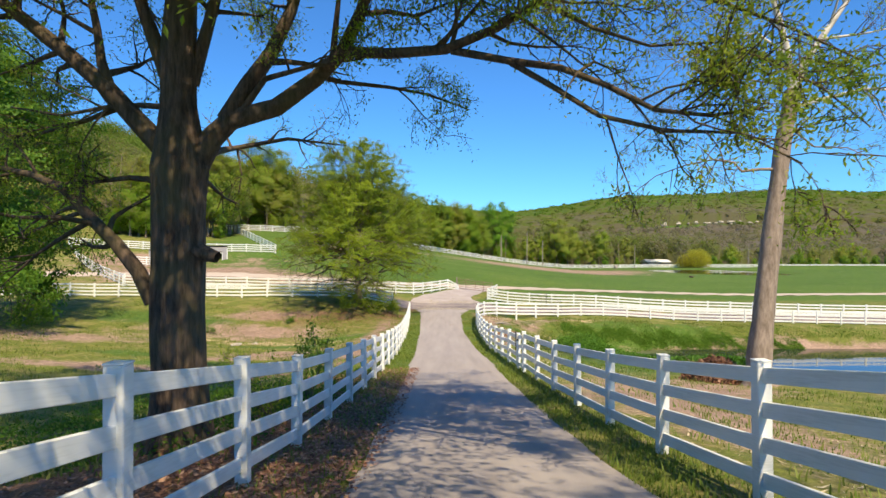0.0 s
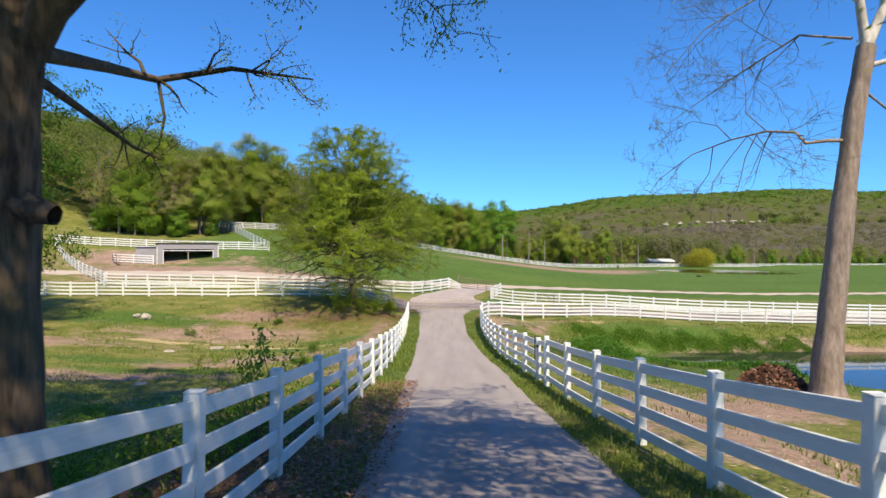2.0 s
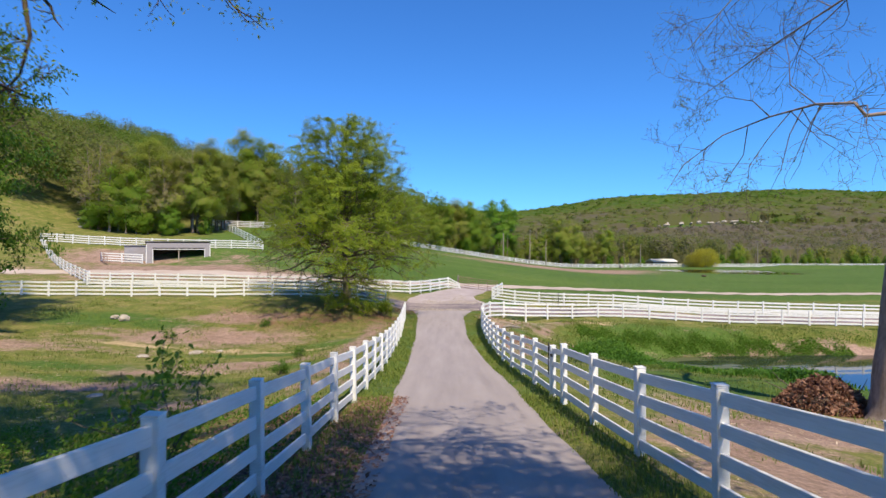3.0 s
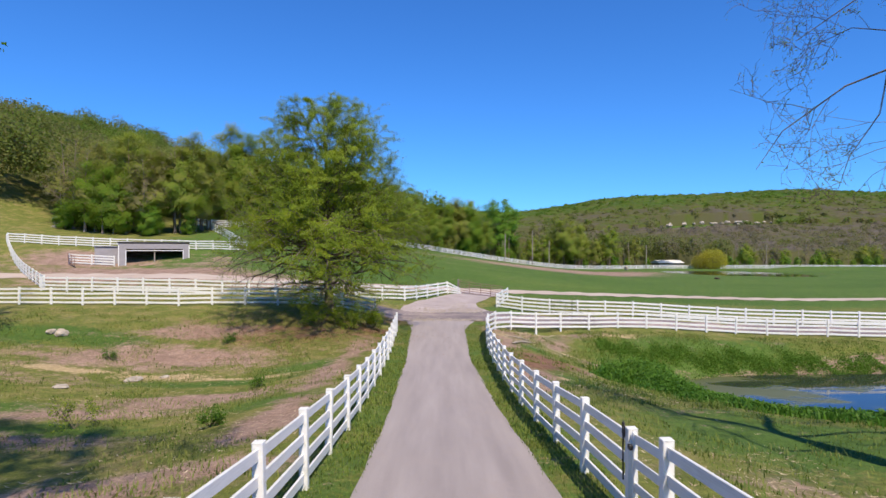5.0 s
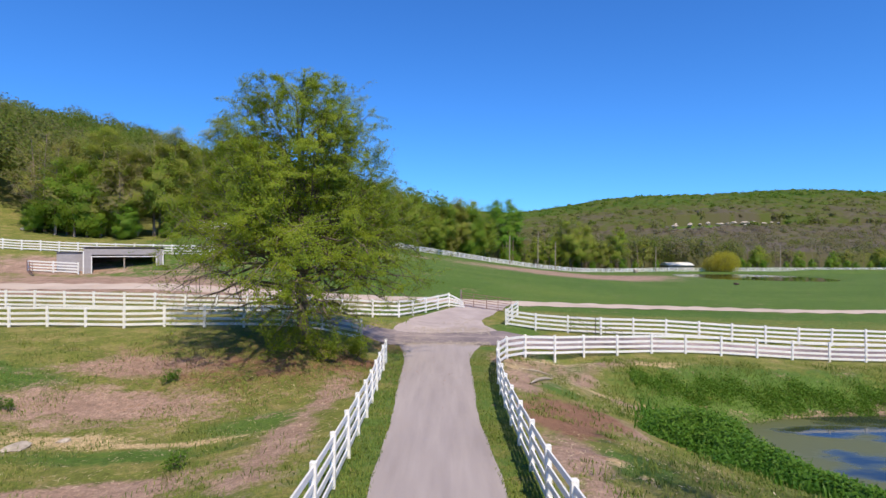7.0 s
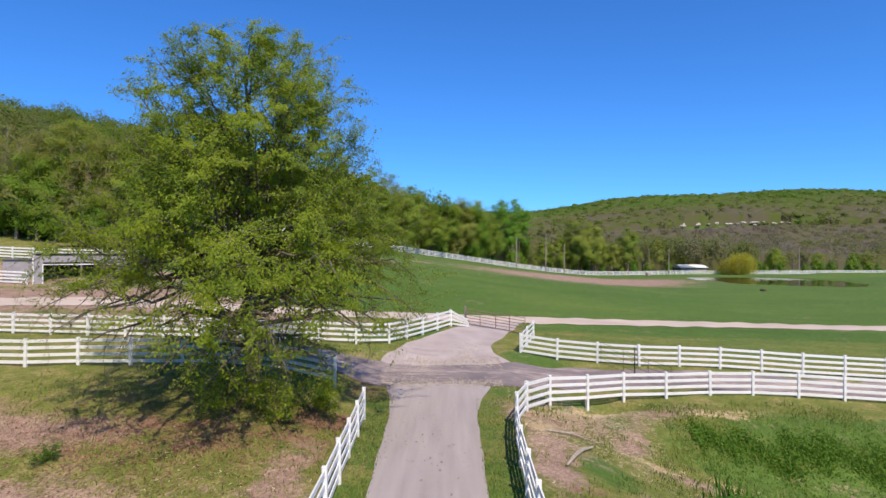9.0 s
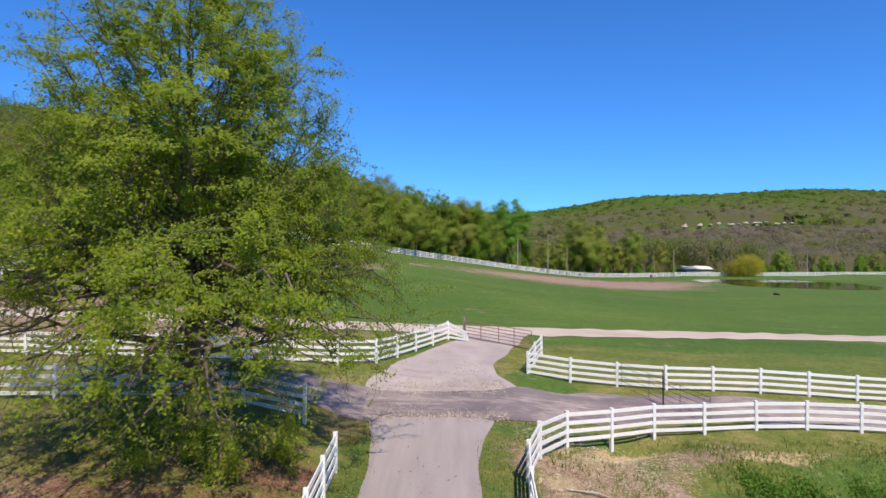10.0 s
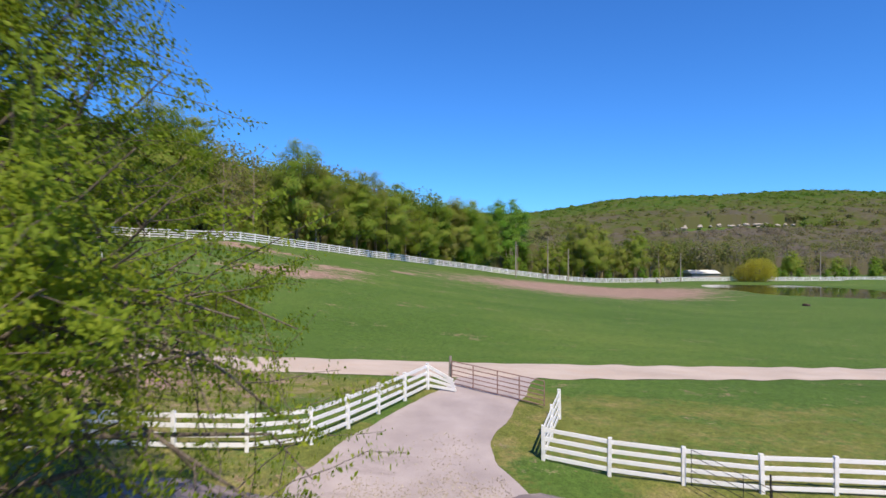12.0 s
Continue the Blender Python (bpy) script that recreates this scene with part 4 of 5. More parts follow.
def edge(path, n, depth, picks, lo=0.75, hi=1.1):
    path = np.array(path, float)
    s = np.concatenate([[0], np.cumsum(np.hypot(*np.diff(path.T, axis=1)))])
    for i in range(n):
        q = s[-1] * (i + wrng.uniform(0, 1)) / n
        wood_tree(np.interp(q, s, path[:, 0]) + wrng.uniform(-2, 2), np.interp(q, s, path[:, 1]) + depth * wrng.uniform(0, 1) ** 1.3, wrng.choice(picks), wrng.uniform(lo, hi))


edge([(-66, 118), (-52, 108), (-44, 108), (-41, 118)], 30, 12, (1, 2, 2, 4, 4, 4), 0.6, 0.95)
edge([(-63, 108), (-56, 105), (-47, 106), (-42, 112)], 9, 3, (4,), 0.7, 0.95)
edge([(-48, 133), (-26, 135), (-6, 166)], 34, 20, (0, 1, 2, 5, 4, 4), 0.7, 0.98)
edge([(-6, 168), (8, 192), (20, 200)], 20, 20, (0, 1, 2, 5, 4), 0.72, 0.98)
edge([(14, 198), (38, 216), (74, 234)], 26, 14, (0, 1, 4, 4, 4, 2), 0.6, 0.9)
for x, y, i, k in ((-55, 107, 3, 0.95), (-51.5, 106, 3, 0.8), (-59.5, 106.5, 3, 0.4), (-46, 106, 3, 0.5), (6.5, 189.5, 3, 1.2), (-46, 139, 5, 1.2), (-41, 136, 0, 1.15), (-38.5, 140, 1, 1.2), (42, 217, 5, 1.0), (46, 219, 1, 1.05)):
    wood_tree(x, y, i, k)
edge([(-66, 112), (-52, 104), (-44, 105), (-41, 114)], 5, 5, (3,), 0.22, 0.36)
edge([(-48, 132), (-26, 134), (-7, 167), (8, 192), (42, 217), (76, 232)], 34, 5, (3, 3, 1), 0.22, 0.42)
edge([(102, 246), (150, 245), (230, 245)], 26, 30, (4, 4, 1, 3), 0.45, 0.7)
edge([(76, 262), (100, 262)], 6, 12, (4, 4, 1), 0.5, 0.65)
edge([(104, 233), (150, 234), (240, 234)], 28, 6, (3,), 0.28, 0.42)


def far_woods():
    """Woods on the hills: clumps of leaf sprays for each tree."""
    rng = np.random.default_rng(77)
    cs, ss, tn, ns = [], [], [], []

    def open_slope(x, y):
        """Woods, but for the steep strip below the rock bluff."""
        return ~((x > 181 + 5 * np.sin(y / 9)) & (x < 300) & (y > 497 + 6 * np.sin(x / 17) + 40 * smooth(258, 304, x)) & (y < 546))

    def scatter(n, x0, x1, y0, y1, keep, sprays, size, height, tint):
        x, y = rng.uniform(x0, x1, n), rng.uniform(y0, y1, n)
        ok = keep(x, y)
        x, y = x[ok], y[ok]
        z = ground(x, y)
        m = len(x)
        h = height * rng.uniform(0.7, 1.15, m)
        d = rng.normal(size=(m, sprays, 3))
        d /= np.linalg.norm(d, axis=2)[:, :, None]
        d[:, :, 2] = np.where(d[:, :, 2] < -0.35, -d[:, :, 2], d[:, :, 2])
        d *= rng.uniform(0.7, 1.0, (m, sprays, 1))
        c = np.stack([x, y, z + h * 0.62], -1)[:, None, :] + d * np.stack([h * 0.33, h * 0.33, h * 0.42], -1)[:, None, :]
        cs.append(c.reshape(-1, 3))
        ns.append((d + np.array([0, 0, 0.35])).reshape(-1, 3))
        ss.append(np.full(m * sprays, size))
        base = np.clip(tint(x, y) + 0.12 * np.sin(x / 31 + y / 47) * np.sin(y / 23 - x / 60) + rng.normal(size=m) * 0.12, 0, 1)
        tn.append(np.repeat(base, sprays))

    scatter(1250, -240, 0, 130, 300, lambda x, y: (y > 140 + 0.9 * np.maximum(0, x + 40)) & (y > 120) & ~((x < -95) & (y < 150)), 420, 0.5, 15, lambda x, y: 0.42 + 0 * x)
    scatter(330, -130, -55, 112, 160, lambda x, y: (x > -88 + 0 * y) | (y > 150), 460, 0.46, 13, lambda x, y: 0.5 + 0 * x)
    scatter(500, 0, 120, 215, 330, lambda x, y: (y > 215 + 0.3 * x) & ~((np.abs(x - 24) < 9) & (y < 250)), 160, 0.7, 12, lambda x, y: 0.6 + 0 * x)
    scatter(1800, 60, 520, 268, 500, lambda x, y: open_slope(x, y), 84, 0.8, 9, lambda x, y: 0.76 - 0.1 * smooth(330, 262, y) + 0.08 * np.sin(x / 41) * np.sin(y / 29))
    scatter(5600, -120, 1000, 500, 900, lambda x, y: open_slope(x, y), 60, 1.6, 11, lambda x, y: 0.54 - 0.38 * smooth(560, 690, y))
    c, s, t = np.concatenate(cs), np.concatenate(ss), np.concatenate(tn)
    v, f = spray_arrays(c, s, np.concatenate(ns), rng)
    vs, fs, ts, n = [v], [f], [np.repeat(t, 3)], len(v)

    def canopy(x0, x1, y0, y1, step, cell, height, keep, tint):
        """The closed roof of the woods: one dome for every tree."""
        nonlocal n
        X, Y = np.meshgrid(np.arange(x0, x1, step), np.arange(y0, y1, step))
        ci, cj = np.floor(X / cell).astype(int), np.floor(Y / cell).astype(int)
        best, who = np.full(X.shape, 9.0), np.zeros(X.shape)
        for di in (-1, 0, 1):
            for dj in (-1, 0, 1):
                i, j = ci + di, cj + dj
                h1 = np.abs(np.sin(i * 12.9898 + j * 78.233) * 43758.5453) % 1
                h2 = np.abs(np.sin(i * 39.346 + j * 11.135) * 24634.6345) % 1
                d = np.hypot(X / cell - i - 0.15 - 0.7 * h1, Y / cell - j - 0.15 - 0.7 * h2)
                who = np.where(d < best, (h1 * 7 + h2 * 3) % 1, who)
                best = np.minimum(best, d)
        inside = keep(X, Y)
        dome = np.sqrt(np.clip(1 - best ** 2 * 0.9, 0.05, 1))
        Z = ground(X, Y) + np.where(inside, height * (0.62 + 0.33 * dome) * (0.86 + 0.2 * who), -3.0) + rng.normal(size=X.shape) * step * 0.10
        idx = np.arange(X.size).reshape(X.shape) + n
        a, b, c2, d2 = idx[:-1, :-1], idx[:-1, 1:], idx[1:, 1:], idx[1:, :-1]
        ok = (inside[:-1, :-1] | inside[:-1, 1:] | inside[1:, 1:] | inside[1:, :-1]).ravel()
        tri = np.concatenate([np.stack([a, b, c2], -1).reshape(-1, 3)[ok], np.stack([a, c2, d2], -1).reshape(-1, 3)[ok]])
        vs.append(np.stack([X, Y, Z], -1).reshape(-1, 3))
        fs.append(tri)
        ts.append(np.clip(tint(X, Y) + 0.12 * np.sin(X / 31 + Y / 47) * np.sin(Y / 23 - X / 60) + (who - 0.5) * 0.45, 0, 1).ravel())
        n += X.size

    canopy(-150, 1040, 500, 900, 3.2, 9.0, 11, lambda x, y: (y > 505) & open_slope(x, y), lambda x, y: 0.54 - 0.38 * smooth(560, 690, y))
    canopy(70, 540, 262, 510, 2.4, 6.5, 7.5, lambda x, y: (y > 276) & (x > 75) & open_slope(x, y), lambda x, y: 0.76 - 0.1 * smooth(330, 262, y) + 0.08 * np.sin(x / 41) * np.sin(y / 29))
    canopy(-250, 10, 140, 310, 1.7, 7.5, 12, lambda x, y: (y > 150 + 0.9 * np.maximum(0, x + 40)) & ~((x < -95) & (y < 156)), lambda x, y: 0.45 + 0 * x)
    canopy(0, 130, 228, 330, 2.0, 7.0, 10.5, lambda x, y: y > 232 + 0.3 * x, lambda x, y: 0.5 + 0 * x)
    v, f = np.concatenate(vs), np.concatenate(fs)
    me = np_mesh("far_woods", v, f, [M_LEAF_HILL], {"tint": np.concatenate(ts)})
    tagged(new("far_woods", me), "spring-green and grey-brown deciduous woods covering the hills", "woods", kind="stuff")


far_woods()


def bare_trunks():
    """Pale trunks that show between the thin crowns of the lower slope and the wood's edge."""
    rng = np.random.default_rng(78)
    tubes = []
    for x0, x1, y0, y1, n, h, r in ((80, 420, 262, 480, 620, 8.5, 0.11), (20, 74, 226, 262, 90, 9, 0.12), (-64, -44, 110, 118, 18, 9, 0.12)):
        for x, y in zip(rng.uniform(x0, x1, n), rng.uniform(y0, y1, n)):
            z, k = gz(x, y), h * rng.uniform(0.7, 1.2)
            tubes.append(([(x, y, z - 0.3), (x + rng.normal() * 0.3, y, z + k * 0.5), (x + rng.normal() * 0.7, y, z + k)], [r * 1.2, r, r * 0.35], 3, 0))
    tagged(new("bare_trunks", tubes_mesh("bare_trunks", tubes, [M_PALE])), "pale bare trunks standing among the hillside woods", "woods", kind="stuff")


bare_trunks()


def willow():
    """Two merged lobes of hanging yellow-green strands, the lower one thinner."""
    rng = np.random.default_rng(4)
    cs, tn = [], []
    for lx, rx, rz, cz, n, t0 in ((1.8, 5.2, 3.9, 3.9, 9000, 0.45), (-2.7, 3.1, 2.9, 2.8, 2900, 0.05)):
        d = rng.normal(size=(n, 3))
        d /= np.linalg.norm(d, axis=1)[:, None]
        bump = 1 + 0.14 * np.sin(d[:, 0] * 5 + lx) * np.sin(d[:, 2] * 4) + 0.08 * np.sin(d[:, 0] * 11)
        c = d * (rng.uniform(0.55, 1, (n, 1)) * bump[:, None]) * np.array([rx, rx * 0.9, rz]) + np.array([lx, 0, cz])
        c[:, 2] -= np.abs(rng.normal(size=n)) * 0.5
        cs.append(c[c[:, 2] > 0.2])
        tn.append(np.clip(t0 + 0.3 * rng.normal(size=len(cs[-1])), 0, 1))
    tubes = [(wander(rng, (k, 0, 0), (rng.normal() * 0.3, 0.1, 1), 4.5, 5, 0.1, 0), np.linspace(0.3, 0.05, 6), 6, 0) for k in (-2.6, 0.5, 2.0)]
    plant("willow_tree", "round yellow-green willow beside the distant pond", (94.5, 224, gz(94.5, 224)), tubes, np.concatenate(cs), 0.42, [M_GREYBARK], M_LEAF_WILLOW, rng, 0.35, 1.2, tint=np.concatenate(tn))


willow()


# ---- paddock shed ----
def shed():
    x0, y0, w, d, h = -40.2, 86.6, 8.15, 3.9, 2.95
    zb = min(gz(x0, y0), gz(-32.9, 90.2)) - 0.05
    t = thing("run_in_shed", "open-fronted grey run-in shed with white trim on bare earth", "shed", (x0, y0, zb), turn=26.0)

    def wall(name, size, centre, material=M_SIDING, label=""):
        return part(name, box_mesh(name, size, centre, material, 0.01), t, label)

    wall("side_wall", (0.1, d, h - 0.2), (0.05, d / 2, (h - 0.2) / 2))
    wall("side_wall", (0.1, d, h - 0.2), (w - 0.05, d / 2, (h - 0.2) / 2))
    wall("back_wall", (w - 0.2, 0.1, h - 0.4), (w / 2, d - 0.05, (h - 0.4) / 2))
    wall("front_panel", (0.75, 0.1, h - 0.1), (0.475, 0.05, (h - 0.1) / 2))
    wall("front_panel", (0.65, 0.1, h - 0.1), (w - 0.425, 0.05, (h - 0.1) / 2))
    wall("header", (w - 1.6, 0.1, 0.68), (w / 2 + 0.05, 0.05, h - 0.44))
    # Dark sheet and floor slab, put in for the shade within the shed.
    wall("lining", (w - 0.3, 0.06, h - 0.6), (w / 2, d - 0.16, (h - 0.6) / 2), M_INSIDE, "dark sheet standing in for the shade inside")
    wall("bedding", (w - 0.4, d - 0.5, 0.08), (w / 2, d / 2, 0.14), M_INSIDE, "dark floor slab standing in for the shade inside")
    wall("centre_post", (0.14, 0.14, h - 0.65), (w / 2, 0.12, (h - 0.65) / 2), M_POLE, "bare wooden centre post")
    for cx, cz, sx, sz in ((0.85, 1.0, 0.1, 2.1), (w - 0.75, 1.0, 0.1, 2.1), (w / 2 + 0.05, 1.96, w - 1.5, 0.1), (0.05, 1.3, 0.12, 2.6), (w - 0.05, 1.3, 0.12, 2.6)):
        wall("trim", (sx, 0.03, sz), (cx, -0.018, cz), M_WHITE, "white trim board")
    bm = bmesh.new()
    box_bm(bm, (w + 0.24, d + 0.3, 0.07), (0, 0, 0), 0.01)
    bmesh.ops.rotate(bm, verts=bm.verts, cent=(0, 0, 0), matrix=Matrix.Rotation(radians(-3.2), 3, "X"))
    bmesh.ops.translate(bm, verts=bm.verts, vec=(w / 2, d / 2, h - 0.02))
    part("roof", bm_mesh("roof", bm, M_ROOF), t, "low-pitched dark roof")
    wall("annex", (2.6, 2.5, 2.45), (-1.32, 2.4, 1.22), M_SIDING, "plain grey side annex")
    wall("annex_roof", (2.8, 2.8, 0.08), (-1.35, 2.4, 2.49), M_ROOF)


shed()


# ---- gates ----
def tube_gate(name, label, a, b, heights, uprights, material, radius=0.025, lift=0.1):
    a3, b3 = np.array([*a, gz(*a) + lift]), np.array([*b, gz(*b) + lift])
    t = thing(name, label, "gate", tuple(a3))
    rel = b3 - a3
    for h in heights:
        part("bar", tubes_mesh("bar", [([np.array([0, 0, h]), rel / 2 + [0, 0, h], rel + [0, 0, h]], [radius] * 3, 7, 0)], [material]), t)
    for u in uprights:
        part("upright", tubes_mesh("upright", [([rel * u + [0, 0, heights[0] - 0.02], rel * u + [0, 0, heights[-1] + 0.02]], [radius * 1.15] * 2, 7, 0)], [material]), t)
    return t


tube_gate("metal_gate", "rusty tubular farm gate closed across the drive", (1.85, 76.2), (6.1, 73.0), (0.05, 0.28, 0.5, 0.72, 0.95, 1.18), (0, 0.25, 0.52, 0.75, 1), M_RUST)
tube_gate("steel_gate", "black tubular steel gate closed across the lane", (9.75, 65.4), (12.1, 60.2), (0.05, 0.3, 0.55, 0.8, 1.05, 1.25), (0, 0.35, 0.52, 0.7, 1), M_BLACK, 0.010)
tube_gate("rusty_panel", "short rusty tubular panel leaning at the fence wing", (-45.9, 85.8), (-43.6, 83.4), (0.05, 0.35, 0.65, 0.95, 1.2), (0, 0.5, 1), M_RUST, 0.03)
gp = thing("gate_post", "weathered white wooden gate post", "post", (1.76, 76.4, gz(1.76, 76.4)))
part("shaft", tubes_mesh("shaft", [([(0, 0, -0.3), (0, 0, 0.7), (0.02, 0, 1.5)], [0.08, 0.075, 0.07], 8, 0)], [M_POLE]), gp)
sp = thing("support_post", "black steel post standing at the lane gate", "post", (10.98, 62.8, gz(10.98, 62.8)))
part("shaft", tubes_mesh("shaft", [([(0, 0, -0.3), (0, 0, 0.7), (0, 0, 1.75)], [0.03, 0.03, 0.03], 8, 0)], [M_BLACK]), sp)


# ---- ground plants, stones, small things ----
def blade_arrays(x, y, z, h, w, rng, lean=0.45):
    """Bent three-sided blades standing at the points."""
    n = len(x)
    a = rng.uniform(0, 2 * np.pi, n)
    c, s = np.cos(a), np.sin(a)
    l1, l2 = lean * 0.3 * h * rng.uniform(0.3, 1.2, n), lean * h * rng.uniform(0.3, 1.3, n)
    base = np.stack([x, y, z - 0.01], -1)
    side = np.stack([-s * w, c * w, 0 * w], -1)
    mid = base + np.stack([c * l1, s * l1, h * 0.55], -1)
    tip = base + np.stack([c * l2, s * l2, h], -1)
    v = np.stack([base - side, base + side, mid + side * 0.8, mid - side * 0.8, tip], 1).reshape(-1, 3)
    i = np.arange(n)[:, None] * 5
    f = np.concatenate([np.stack([i[:, 0], i[:, 0] + 1, i[:, 0] + 2, i[:, 0] + 3], -1),
                        np.stack([i[:, 0] + 3, i[:, 0] + 2, i[:, 0] + 4, i[:, 0] + 4], -1)])
    return v, f


def blades(name, label, x, y, h, w, material, rng, tint, lean=0.45, lift=0.0):
    v, f = blade_arrays(x, y, ground(x, y) + lift, h, w, rng, lean)
    n = len(x)
    me = bpy.data.meshes.new(name)
    q, t = f[:n], f[n:, :3]
    me.vertices.add(len(v))
    me.vertices.foreach_set("co", v.astype(np.float32).ravel())
    me.loops.add(7 * n)
    me.loops.foreach_set("vertex_index", np.concatenate([q.ravel(), t.ravel()]).astype(np.int32))
    me.polygons.add(2 * n)
    me.polygons.foreach_set("loop_start", np.concatenate([np.arange(n) * 4, 4 * n + np.arange(n) * 3]).astype(np.int32))
    me.polygons.foreach_set("loop_total", np.concatenate([np.full(n, 4), np.full(n, 3)]).astype(np.int32))
    me.materials.append(material)
    me.attributes.new("tint", "FLOAT", "POINT").data.foreach_set("value", np.repeat(tint, 5).astype(np.float32))
    me.update(calc_edges=True)
    tagged(new(name, me), label, "grass", kind="stuff")


def clumped(rng, n, per, x0, x1, y0, y1, spread):
    cx, cy = rng.uniform(x0, x1, n), rng.uniform(y0, y1, n)
    return np.repeat(cx, per) + rng.normal(size=n * per) * spread, np.repeat(cy, per) + rng.normal(size=n * per) * spread


def verge_grass():
    rng = np.random.default_rng(90)
    xs, ys = [], []
    for y0, y1, n in ((2, 22, 26000), (22, 40, 14000), (40, 57, 9000)):
        y = rng.uniform(y0, y1, n)
        road = np.interp(y, [4, 25, 42, 55], [0.55, 0.3, -0.1, -0.2])
        half = np.interp(y, [4, 25, 42, 55], [1.5, 1.6, 1.55, 1.9])
        right = rng.uniform(0, 1, n) < 0.5
        far_r = np.interp(y, [8, 15, 33, 42, 49, 54], [2.98, 2.87, 2.45, 2.5, 2.75, 3.3]) + 0.35
        far_l = np.interp(y, [4, 22, 29, 42, 53], [-2.1, -2.1, -2.2, -2.55, -3.0]) - 0.35
        u = rng.uniform(0, 1, n)
        xs.append(np.where(right, (road + half - 0.05) * (1 - u) + far_r * u, (road - half + 0.05) * (1 - u) + far_l * u))
        ys.append(y)
    x, y = np.concatenate(xs), np.concatenate(ys)
    patch = np.sin(x * 2.1 + 1) * np.sin(y * 0.9) + rng.normal(size=len(x)) * 0.5
    keep = (patch > -0.4) & ~((x < 0) & (y < 14) & (rng.uniform(0, 1, len(x)) < 0.55))
    x, y, patch = x[keep], y[keep], patch[keep]
    blades("verge_grass", "short uneven green grass on the road verges", x, y, np.abs(rng.normal(0.05, 0.04, len(x))) + 0.025, np.full(len(x), 0.008) + 0.004 * (y > 25), M_BLADE, rng,
           np.clip(0.3 + 0.12 * patch + rng.normal(size=len(x)) * 0.15, 0, 1), 0.7)


def pasture_grass():
    rng = np.random.default_rng(91)
    x1, y1 = clumped(rng, 2300, 24, -30, -3, 6, 55, 0.34)
    x2, y2 = clumped(rng, 700, 24, 3.6, 16, 4, 40, 0.34)
    x3, y3 = clumped(rng, 1500, 24, 8, 40, 46, 59, 0.4)
    x4, y4 = clumped(rng, 260, 30, 3.4, 12, 34, 59, 0.22)
    x, y = np.concatenate([x1, x2, x3, x4]), np.concatenate([y1, y2, y3, y4])
    rank = np.concatenate([np.ones(len(x1) + len(x2)), np.full(len(x3), 1.25), np.full(len(x4), 1.3)])
    keep = (pond_d(x, y, POND) > 1.06) & (np.sin(x * 0.7 + 2) * np.sin(y * 0.5 + x * 0.2) > -0.35)
    x, y, rank = x[keep], y[keep], rank[keep]
    clump = np.sin(np.round(x) * 12.9898 + np.round(y) * 78.233)
    blades("pasture_grass", "tufts of green and straw-coloured grass scattered over the pasture", x, y, (np.abs(rng.normal(0.07, 0.06, len(x))) + 0.025) * rank, np.full(len(x), 0.012) * np.sqrt(rank), M_BLADE, rng,
           np.clip(0.5 + 0.32 * clump + rng.normal(size=len(x)) * 0.12, 0, 1), 0.8)


